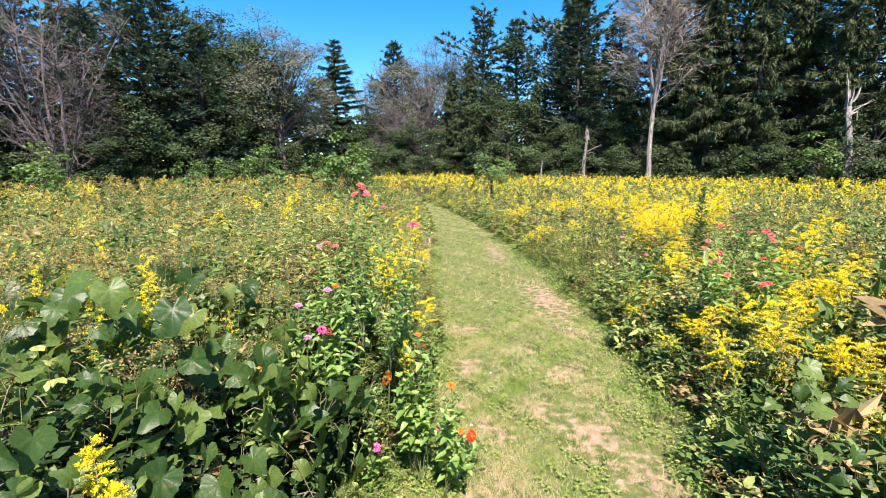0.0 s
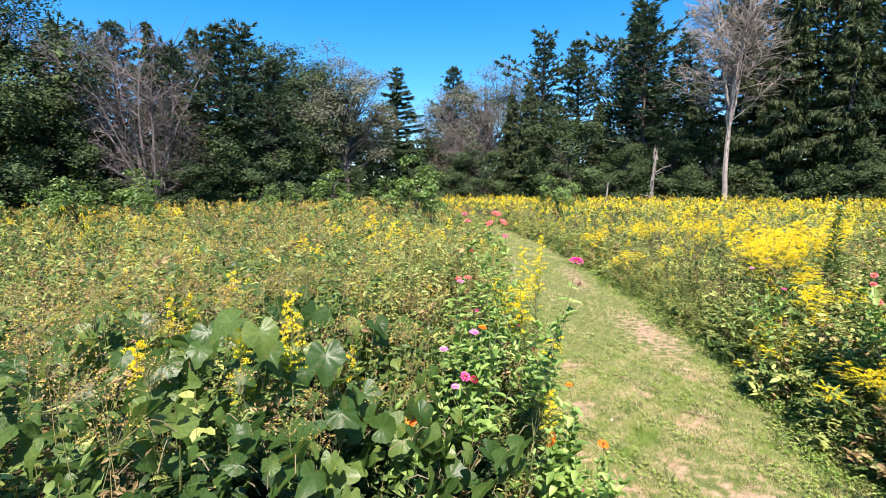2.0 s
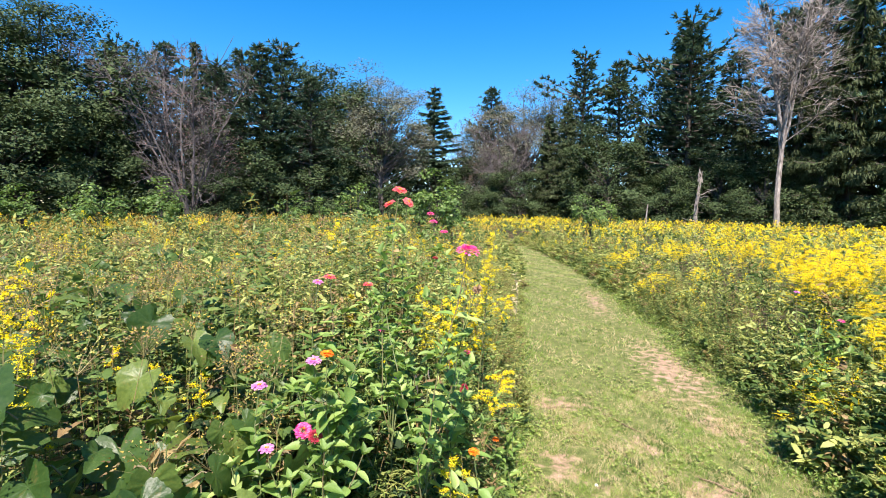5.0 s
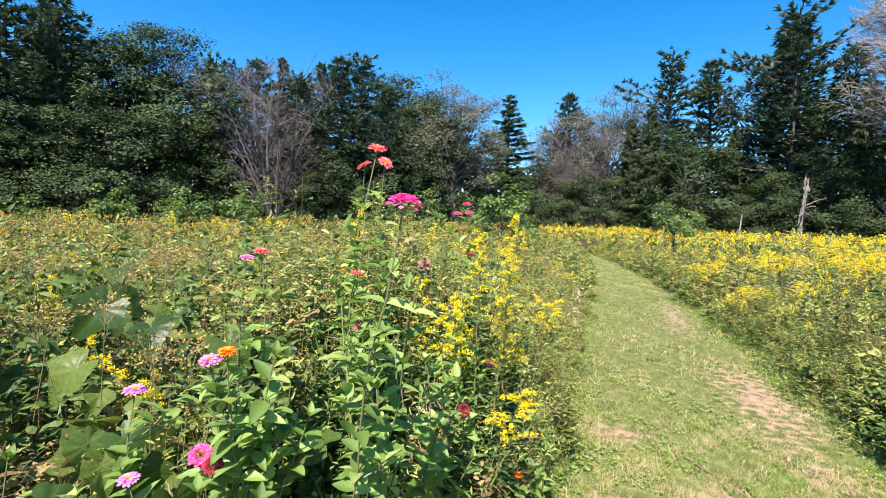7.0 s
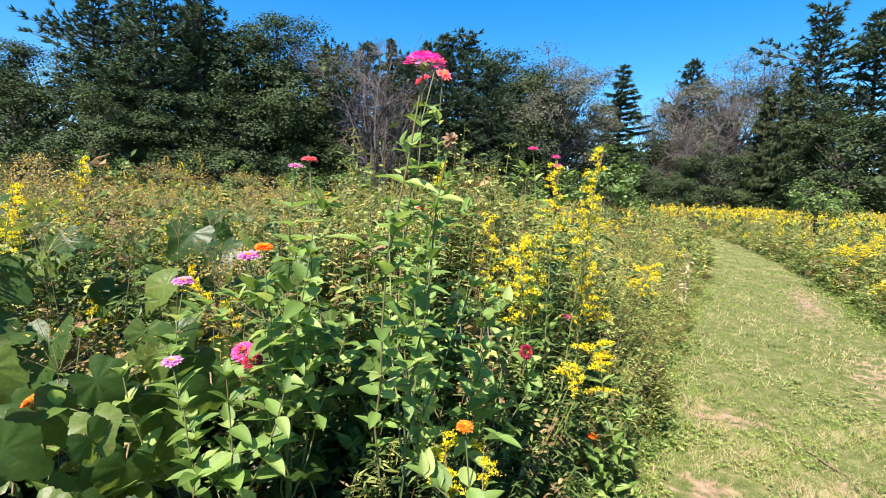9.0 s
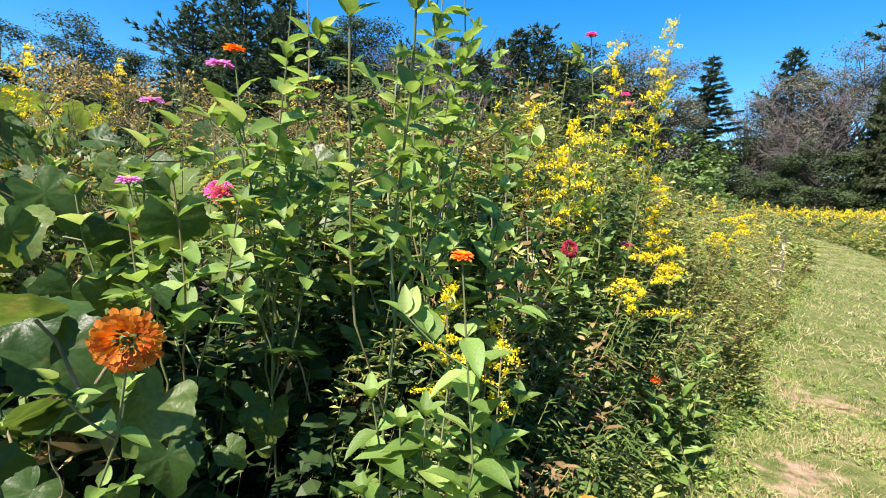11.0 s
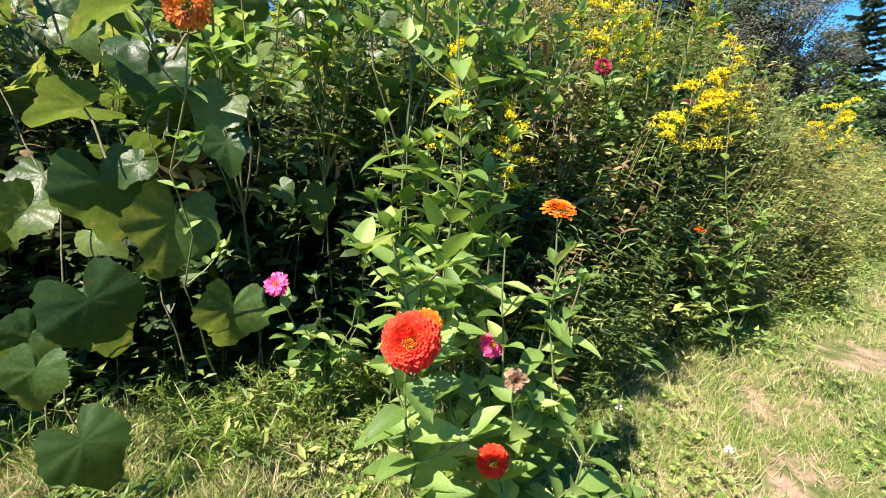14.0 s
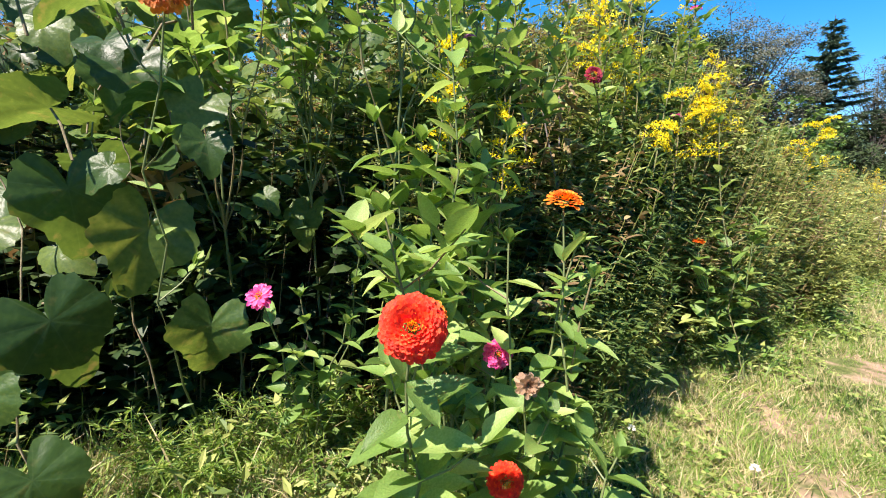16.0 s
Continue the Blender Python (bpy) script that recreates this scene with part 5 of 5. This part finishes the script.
for q, (x0, x1, y0, y1, n) in enumerate([(-1.55, -.85, 1.6, 2.9, 92), (-2.4, -1.5, 1.5, 2.9, 96), (-3.6, -2.3, 1.6, 3.4, 96), (-1.5, -.75, 2.9, 3.7, 34), (-5.2, -3.4, 2.4, 5.0, 60), (-3.4, -1.6, 3.4, 5.6, 60), (-5.6, -2.4, 5.0, 8.0, 80), (-2.0, -.95, 3.3, 4.6, 44)]):
    leaves = []
    for k in range(n):
        x, y = random.uniform(x0, x1), random.uniform(y0, y1)
        d = float(left_edge(y)) - x
        top = 0.72 + 0.85 * (1 - math.exp(-max(d - .2, 0) / 0.5))
        z = top * random.uniform(0.76, 1.12) - 0.06 * random.random() - (0.12 if q > 3 else 0)
        leaves.append(((x, y, z), (random.uniform(-.6, .9), random.uniform(-1.0, .3), random.uniform(.25, 1)), (random.uniform(-.8, .9), random.uniform(-.9, .6), random.uniform(-.9, .2)), .075 + .125 * random.random() ** 1.4))
    vine("sprawling vine with large lobed dark green leaves", leaves, ((x0 + x1) / 2, (y0 + y1) / 2, 0))
leaves = [((-1.45, 2.43, 1.66), (.3, -.7, .6), (.1, -.3, -.9), .175), ((-1.77, 2.42, 1.77), (.5, -.6, .5), (.2, -.2, -.9), .165), ((-1.95, 2.48, 1.80), (.0, -.5, .85), (-.6, -.5, -.3), .17)]
vine("raised vine shoots with three large leaves above the rest", leaves, (-1.7, 2.6, 0))
leaves = [((random.uniform(2.1, 2.75), random.uniform(2.15, 3.0), random.uniform(.55, 1.12)), (random.uniform(-.7, .3), random.uniform(-.9, -.1), random.uniform(.4, 1)), (random.uniform(-.6, .6), random.uniform(-.8, .2), random.uniform(-.9, -.2)), random.uniform(.08, .14)) for k in range(28)]
vine("vine with broad green leaves in the goldenrod", leaves, (2.4, 2.6, 0))
leaves = [((-.5 - .12 * k, 4.6 + .55 * k, 1.25 + .12 * math.sin(k * 2)), (.5, -.6, .6), (.2, -.2, -.9), .13) for k in range(7)]
vine("thin vine climbing through goldenrod with a few pale leaves", leaves, (-.8, 5.5, 0))


def tendril(pts, r=0.0025):
    ob = new("vine_tendril", mesh_np("vine_tendril", *tube(pts, np.linspace(r, r * 0.5, len(pts)), 5), [M_VINESTEM], smooth=True))
    tagged(ob, "bare brown vine stem hanging in the hollow", "vine", "vine stems")


np.random.seed(33)
for x, y, top in [(-.72, 2.52, 1.2), (-.75, 2.75, 1.3), (-.82, 2.95, 1.25), (-.80, 2.40, 1.2)]:
    tendril(limb_path((x, y, 0), (0.03, 0.05, 1), top, 12, wobble=0.16), 0.0032)
tendril(limb_path((-.60, 2.68, .79), (0.14, 0.16, 0.07), 0.17, 10, wobble=0.22), 0.0020)


# ---- weeds that fill the beds ----
def weed_mass(name, n, x_of, label, leaves=26, leaf_len=0.06, slim=0.28, mats=(0.78, 0.12, 0.10), low=0.05, reach=1.0, main=None, shape=DIAMOND):
    """Many leafy stems, thickest towards the light."""
    x, y = x_of(n)
    keep = into_bed(x, y) + 0.18 * wave(x, y, 0.3, 4) > 0.0
    x, y = x[keep], y[keep]
    n = len(x)
    h = bed_height(x, y) * np.random.uniform(0.5, 1.08, n) * reach
    outward = np.where(x > right_edge(y), -1.0, 1.0) * np.exp(-np.maximum(into_bed(x, y), 0) / 0.5)
    heap = Heap()
    k = np.repeat(np.arange(n), leaves)
    f = np.random.uniform(low, 1.0, len(k))
    bend = outward[k] * 0.5 * f ** 1.6
    P = np.stack([x[k] + bend * h[k] + np.random.normal(0, 0.025, len(k)), y[k] + np.random.normal(0, 0.03, len(k)), f * h[k]], 1)
    D = rand_dirs(len(k), -0.35, 0.6)
    v, t = blades(P, D, np.array([0, 0, 1.0]) + rand_dirs(len(k)) * 0.6, leaf_len * np.random.uniform(0.5, 1.4, len(k)), leaf_len * slim * np.random.uniform(0.6, 1.4, len(k)), shape)
    sort = np.random.choice(3, n, p=mats)[k]
    heap.add(v, t, np.repeat(sort, len(shape[1])))
    A = np.stack([x, y, np.zeros(n)], 1)
    B = np.stack([x + outward * 0.5 * h, y, h], 1)
    M = (A + B) / 2 - np.stack([outward * 0.05 * h, 0 * h, 0 * h], 1)
    heap.add(*tube_many(A, M, 0.003, 0.0025), np.repeat(np.random.choice([1, 2], n), 6))
    heap.add(*tube_many(M, B, 0.0025, 0.001), np.repeat(np.random.choice([1, 2], n), 6))
    tagged(new(name, heap.mesh(name, [main or M_WEED, M_WEED_PALE if main is None else M_VINESTEM, M_DRY if main is None else M_BARK])), label, "weeds", kind="stuff")


def edge_band(side, y0, y1, depth, power=1.0, inset=0.0):
    def f(n):
        y = np.random.uniform(y0, y1, n)
        d = inset + depth * np.random.rand(n) ** power
        return (left_edge(y) - d, y) if side < 0 else (right_edge(y) + d, y)
    return f


def feathery_weed(x, y, h):
    """A low bushy weed of thin stems with many narrow leaves and small yellowish buds."""
    np.random.seed(int(x * 900 + y * 700) % 9999)
    ob = thing("feathery_weed", "feathery low weed with narrow pale green leaves", "weed", Matrix.Translation((x, y, 0)), "feathery weeds")
    leaf = Heap()
    for k in range(8):
        C = limb_path((0, 0, 0), np.array([0, 0, 1.1]) + rand_dirs(1, -0.2, 0.6)[0], h * np.random.uniform(0.6, 1.1), 7, droop=-0.05, wobble=0.12)
        part("stem", mesh_np("feathery_stem", *tube(C, np.linspace(0.0018, 0.0007, 8), 4), [M_GSTEM]), ob)
        n = 44
        f = np.random.uniform(1.5, 7, n)
        P = np.stack([np.interp(f, np.arange(8), C[:, j]) for j in range(3)], 1)
        leaf.add(*blades(P, rand_dirs(n, -0.2, 0.9), np.array([0, 0, 1.0]) + 0.4 * rand_dirs(n), np.random.uniform(0.018, 0.042, n), 0.0045), 0)
        leaf.add(*blades(P[:12] + rand_dirs(12) * 0.012, rand_dirs(12), rand_dirs(12), 0.008, 0.007), 1)
    tagged(part("leaves", leaf.mesh("feathery_leaves", [M_GRASS, M_WEED_PALE]), ob), kind="stuff")


random.seed(44)
for k in range(22):
    y = random.uniform(2.7, 3.75)
    feathery_weed(float(left_edge(y)) - random.uniform(-.04, .22), y, random.uniform(.16, .34))
for k in range(7):
    y = random.uniform(4.0, 6.2)
    feathery_weed(float(left_edge(y)) - random.uniform(-.02, .2), y, random.uniform(.25, .5))


def dark_weed(x, y, h):
    """A tall narrow weed, dark green, thick with leaves to its pointed top."""
    np.random.seed(77)
    ob = thing("tall_weed", "tall dark green weed with a pointed leafy spire", "weed", Matrix.Translation((x, y, 0)))
    part("stem", mesh_np("weed_stem", *tube([(0, 0, 0), (0.02, 0, h * 0.5), (0, 0, h)], [0.012, 0.009, 0.003], 6), [M_GSTEM]), ob)
    n = 420
    f = np.random.uniform(0.25, 1, n)
    a = np.random.uniform(0, 6.28, n)
    D = np.stack([np.cos(a), np.sin(a), np.random.uniform(0.0, 1.0, n)], 1)
    P = np.stack([0.05 * np.cos(a) * (1 - f), 0.05 * np.sin(a) * (1 - f), f * h], 1)
    tagged(part("leaves", mesh_np("weed_leaves", *blades(P, D, np.array([0, 0, 1.0]) + 0.5 * rand_dirs(n), (0.06 + 0.26 * (1 - f)) * np.random.uniform(0.5, 1.2, n), 0.030), [M_WEED]), ob), kind="stuff")


dark_weed(4.35, 7.9, 2.17)


def seed_heads(name, n, where, label, mats, size=0.10, per=60):
    """Loose heads of fine dry flowers over the weeds."""
    x, y, z = where(n)
    heap = Heap()
    k = np.repeat(np.arange(n), per)
    o = rand_dirs(len(k), -0.5, 1) * (np.random.rand(len(k)) ** 0.4)[:, None] * size * np.random.uniform(0.6, 1.3, n)[k][:, None] * np.array([1.2, 1.2, 0.7])
    P = np.stack([x, y, z], 1)[k] + o
    heap.add(*blades(P, o + rand_dirs(len(k)) * 0.03, rand_dirs(len(k)), np.random.uniform(0.008, 0.016, len(k)), 0.008, BLADE), (np.random.rand(len(k)) < 0.35).astype(int))
    q = np.nonzero(np.random.rand(len(k)) < 0.12)[0]
    heap.add(*tube_many((np.stack([x, y, z - size * 0.7], 1)[k])[q], P[q], 0.0009, 0.0005), 2)
    heap.add(*tube_many(np.stack([x + np.random.normal(0, 0.05, n), y + np.random.normal(0, 0.05, n), np.maximum(z - 0.38, 0)], 1), np.stack([x, y, z - size * 0.5], 1), 0.0018, 0.0011), 2)
    tagged(new(name, heap.mesh(name, mats)), label, "weeds", kind="stuff")


def over_vines(n):
    y = np.random.uniform(1.7, 5.0, n)
    d = np.random.uniform(0.35, 4.2, n)
    return left_edge(y) - d, y, 0.70 + 0.95 * (1 - np.exp(-np.maximum(d - .1, 0) / 0.5)) + np.random.uniform(-.05, .24, n)


def over_left(n):
    y = np.random.uniform(4.5, 14, n)
    d = np.random.uniform(0.05, 6.0, n)
    x = left_edge(y) - d
    return x, y, bed_height(x, y) * np.random.uniform(0.85, 1.08, n)


def over_right(n):
    y = np.random.uniform(2.5, 14, n)
    x = right_edge(y) + np.random.uniform(0.1, 6.0, n)
    return x, y, bed_height(x, y) * np.random.uniform(0.8, 1.05, n)


np.random.seed(14)
seed_heads("dry_seed_heads", 160, over_vines, "tan dried seed heads between the vine leaves", [M_DRY, M_OCHRE, M_GSTEM], 0.10, 110)
seed_heads("dry_seed_heads", 420, over_left, "faded olive and tan flower heads over the weeds", [M_OCHRE, M_WEED_PALE, M_GSTEM], 0.12, 60)
seed_heads("pale_flower_heads", 200, over_right, "pale green and cream flower heads among goldenrod", [M_WEED_PALE, M_OCHRE, M_GSTEM], 0.11, 60)

def fringe():
    """Low green weeds that soften both edges of the path."""
    heap = Heap()
    for edge, sign, n in ((left_edge, -1, 1500), (right_edge, 1, 2600)):
        y = 1.8 + 15 * np.random.rand(n) ** 1.2
        d = np.random.uniform(-0.22, 0.45, n)
        keep = np.random.rand(n) < 0.6 + 0.6 * wave(d * 2, y, 0.5, 3 + sign)
        y, d = y[keep], d[keep]
        n = len(y)
        h = 0.05 + np.maximum(d + 0.22, 0) * np.random.uniform(0.25, 0.75, n)
        k = np.repeat(np.arange(n), 14)
        P = np.stack([edge(y)[k] + sign * d[k] + np.random.normal(0, 0.04, len(k)), y[k] + np.random.normal(0, 0.04, len(k)), h[k] * np.random.uniform(0.1, 1, len(k))], 1)
        v, t = blades(P, rand_dirs(len(k), -0.1, 0.7), np.array([0, 0, 1.0]) + rand_dirs(len(k)) * 0.5, np.random.uniform(0.025, 0.06, len(k)), np.random.uniform(0.010, 0.024, len(k)))
        heap.add(v, t, np.repeat(np.random.choice(3, n, p=(0.45, 0.35, 0.20))[k], 2))
    tagged(new("edge_fringe_weeds", heap.mesh("edge_fringe_weeds", [M_WEED, M_GRASS, M_WEED_PALE])), "low green weeds that soften the path's edges", "weeds", kind="stuff")


np.random.seed(17)
fringe()
np.random.seed(9)
weed_mass("bed_edge_weeds", 500, edge_band(-1, 3.3, 5.0, 1.0), "tangled narrow-leaved weeds over the hollow of the bed", 46, 0.050, 0.20, (0.72, 0.18, 0.10), 0.68)
weed_mass("bed_edge_weeds", 900, edge_band(-1, 5.0, 8.5, 1.6), "bushy yellowish olive weeds that crown the bed", 48, 0.042, 0.26, (0.12, 0.76, 0.12), 0.35, 1.08)
weed_mass("bed_edge_weeds", 520, edge_band(-1, 4.6, 6.5, 1.0), "tangled narrow-leaved weeds along the bed's edge", 46, 0.050, 0.20, (0.66, 0.24, 0.10))
weed_mass("bed_edge_weeds", 1500, edge_band(-1, 5.2, 14, 1.1), "feathery pale weeds that lean over the path", 40, 0.050, 0.20, (0.22, 0.62, 0.16))
weed_mass("bed_edge_weeds", 1500, edge_band(1, 2.0, 14, 1.1), "tangled green weeds along the goldenrod bed's edge", 34, 0.06, 0.28, (0.62, 0.30, 0.08))
weed_mass("leafy_tangle", 200, edge_band(-1, 1.6, 3.3, 1.0, 1.0, 0.3), "low weeds at the foot of the vine", 22, 0.055, 0.3, (0.88, 0.06, 0.06), 0.0, 0.55)
weed_mass("leafy_tangle", 1000, edge_band(-1, 1.8, 8.0, 5.2, 1.0, 0.45), "broad-leaved green weeds among the vine and goldenrod", 20, 0.085, 0.5, (0.84, 0.11, 0.05), 0.6, 1.08, None, OVAL)
weed_mass("leafy_crown", 800, edge_band(-1, 3.9, 5.8, 1.3, 1.0, 0.35), "bright leafy weeds that crown the mound of the bed", 28, 0.055, 0.36, (0.40, 0.52, 0.08), 0.70, 1.10, None, OVAL)
weed_mass("leafy_tangle", 600, edge_band(-1, 3.4, 6.5, 1.6), "tangled bright green leafy weeds with deep shade between them", 30, 0.050, 0.34, (0.72, 0.20, 0.08), 0.66, 1.05, None, OVAL)
weed_mass("verge_weeds", 1000, edge_band(1, 13, 36, 1.5), "olive weeds along the far verge of the path", 20, 0.15, 0.3, (0.4, 0.5, 0.1), 0.1, 1.0)
weed_mass("verge_weeds", 700, edge_band(-1, 13, 36, 1.2), "olive weeds along the far verge of the path", 20, 0.15, 0.3, (0.4, 0.5, 0.1), 0.1, 1.0)
weed_mass("leafy_tangle", 1400, edge_band(1, 2.0, 8, 2.6), "tangled bright green leafy weeds under the goldenrod", 24, 0.095, 0.50, (0.56, 0.36, 0.08), 0.3, 1.0, None, OVAL)
# dense near-black leaves added in the hollow; their colour paints its shade
weed_mass("dark_undergrowth", 1700, edge_band(-1, 1.4, 5.6, 1.2, 1.0, 0.32), "near-black undergrowth leaves that stand in for the bed's shade", 26, 0.080, 0.6, (0.97, 0.015, 0.015), 0.02, 0.85, M_UNDER_SHADE, OVAL)
weed_mass("dry_tangle", 260, edge_band(1, 2.3, 4.6, 0.45), "brown dead stalks at the foot of the bed", 12, 0.05, 0.12, (0.1, 0.1, 0.8), 0.02, 0.8)


def clover_patch():
    """Clover and low broad leaves in the turf."""
    n = 9000
    y = 3.0 + 5.5 * np.random.rand(n) ** 1.2
    x = left_edge(y) - 0.15 + (right_edge(y) - left_edge(y) + 0.3) * np.random.rand(n)
    keep = (wave(x, y, 0.45, 6) + 0.5 * wave(x, y, 0.15, 2) > 0.05) & (wear_at(x, y) < 0.3)
    x, y = x[keep], y[keep]
    n = len(x)
    k = np.repeat(np.arange(n), 3)
    a = np.random.uniform(0, 6, n)[k] + np.tile([0, 2.1, 4.2], n)
    z = np.random.uniform(0.015, 0.05, n)[k]
    D = np.stack([np.cos(a), np.sin(a), np.random.uniform(0.0, 0.5, len(k))], 1)
    me = mesh_np("clover", *blades(np.stack([x[k], y[k], z], 1), D, np.array([0, 0, 1.0]) + 0.2 * rand_dirs(len(k)), 0.018, 0.016), [M_WEED_PALE, M_GRASS], np.repeat(np.random.rand(len(k)) < 0.6, 2).astype(int))
    tagged(new("clover_patch", me), "low clover leaves in the mown grass", "clover", kind="stuff")


clover_patch()


ARCH = (np.array([(0, .5, 0), (0, -.5, 0), (.35, .45, .10), (.35, -.45, .10), (.72, .3, .08), (.72, -.3, .08), (1, 0, -.12)]), np.array([(0, 1, 3), (0, 3, 2), (2, 3, 5), (2, 5, 4), (4, 5, 6)]))


def edge_grass():
    """Long unmown grass where the mower has not reached."""
    heap = Heap()
    for edge, sign in ((left_edge, -1), (right_edge, 1)):
        n = 13000 if sign < 0 else 9000
        y = 1.6 + 13 * np.random.rand(n) ** 1.3
        d = np.random.normal(-0.05, 0.17, n)
        keep = np.random.rand(n) < 0.55 + 0.6 * wave(d * 3, y, 0.4, 5 + sign)
        y, d = y[keep], d[keep]
        n = len(y)
        D = rand_dirs(n, 0.1, 1.0)
        v, t = blades(np.stack([edge(y) + sign * d, y, np.full(n, -0.005)], 1), D, np.array([0, 0, 1.0]) + 0.3 * rand_dirs(n), np.random.uniform(0.06, 0.24, n) * np.where(d > -0.05, 1.15, 0.6), np.random.uniform(0.003, 0.006, n), ARCH)
        heap.add(v, t, np.repeat((np.random.rand(n) < 0.25).astype(int), 5))
    tagged(new("long_edge_grass", heap.mesh("long_edge_grass", [M_GRASS, M_STRAW])), "long unmown grass along the edges of the path", "grass", kind="stuff")


edge_grass()


def clover_head(x, y):
    """A small white flower head in the grass."""
    ob = thing("clover_flower", "small white clover flower in the path's grass", "flower", Matrix.Translation((x, y, 0)), "clover flowers")
    n = 40
    D = rand_dirs(n, -0.3, 1)
    part("flower_head", mesh_np("clover_head", *blades(D * 0.004 + np.array([0, 0, 0.08]), D, rand_dirs(n), 0.011, 0.005), [M_WHITE]), ob)
    part("stem", mesh_np("clover_stem", *tube([(0, 0, 0), (0.002, 0, 0.04), (0, 0, 0.082)], [0.0012, 0.0011, 0.001], 5), [M_ZSTEM]), ob)


M_WHITE = petal_mat("white_petal", (0.62, 0.60, 0.55), (0.78, 0.76, 0.72), (0.82, 0.80, 0.78))
for x, y in ((.26, 3.98), (.55, 5.1), (-.05, 3.9)):
    clover_head(x, y)


def fallen_twig(x, y, turn, length):
    pts = [(-length / 2, 0, 0.012), (-length / 6, 0.012, 0.018), (length / 5, -0.01, 0.016), (length / 2, 0.015, 0.012)]
    me = mesh_np("fallen_twig", *tube(pts, [0.005, 0.007, 0.006, 0.003], 6), [M_TWIG], smooth=True)
    ob = new("fallen_twig", me)
    ob.matrix_basis = pose(x, y, 0, 0, 0, turn)
    tagged(ob, "thin brown fallen twig on the mown path", "twig", "fallen twigs")


fallen_twig(1.56, 5.42, -35, .35)
fallen_twig(.95, 6.45, -50, .5)
fallen_twig(.35, 6.7, 20, .3)


def dry_stalk(x, y, h, leaf_m, n=26):
    """A pale dead stalk with a few clinging leaves."""
    np.random.seed(int(h * 1000))
    ob = thing("dead_stalk", "pale dried stalk with shrivelled leaves at the path edge", "plant", Matrix.Translation((x, y, 0)), "dead stalks")
    C = limb_path((0, 0, 0), (0.06, 0, 1), h, 7, wobble=0.07)
    part("stem", mesh_np("dead_stem", *tube(C, np.linspace(0.006, 0.002, 8), 5), [M_PALEBARK]), ob)
    P = np.stack([np.interp(np.random.uniform(1, 7, n), np.arange(8), C[:, j]) for j in range(3)], 1)
    part("withered_leaves", mesh_np("dead_leaves", *blades(P, rand_dirs(n, -1, 0.2), rand_dirs(n), np.random.uniform(0.06, 0.13, n), 0.026, LANCE), [leaf_m]), ob)


dry_stalk(-.33, 9.9, 1.15, M_STRAW)
dry_stalk(-.38, 9.7, 0.95, M_STRAW)
dry_stalk(-.30, 10.1, 1.0, M_STRAW)
dry_stalk(-.55, 3.9, 1.3, M_DRY, 40)
dry_stalk(-.48, 4.0, 1.15, M_DRY, 40)
dry_stalk(-.42, 4.1, 1.25, M_DRY, 44)
dry_stalk(2.35, 2.75, 0.95, M_DRY, 20)


def stake(az, dist, h):
    a = radians(az)
    me = mesh_np("dead_stub", *tube(limb_path((0, 0, 0), (0.05, 0, 1), h, 6, wobble=0.04), np.linspace(0.09, 0.05, 7), 8), [M_PALEBARK], smooth=True)
    ob = new("dead_stub", me)
    ob.matrix_basis = pose(-math.sin(a) * dist, math.cos(a) * dist, 0)
    tagged(ob, "short bleached dead trunk standing before the woods", "stump")


stake(-11.6, 48, 3.1)
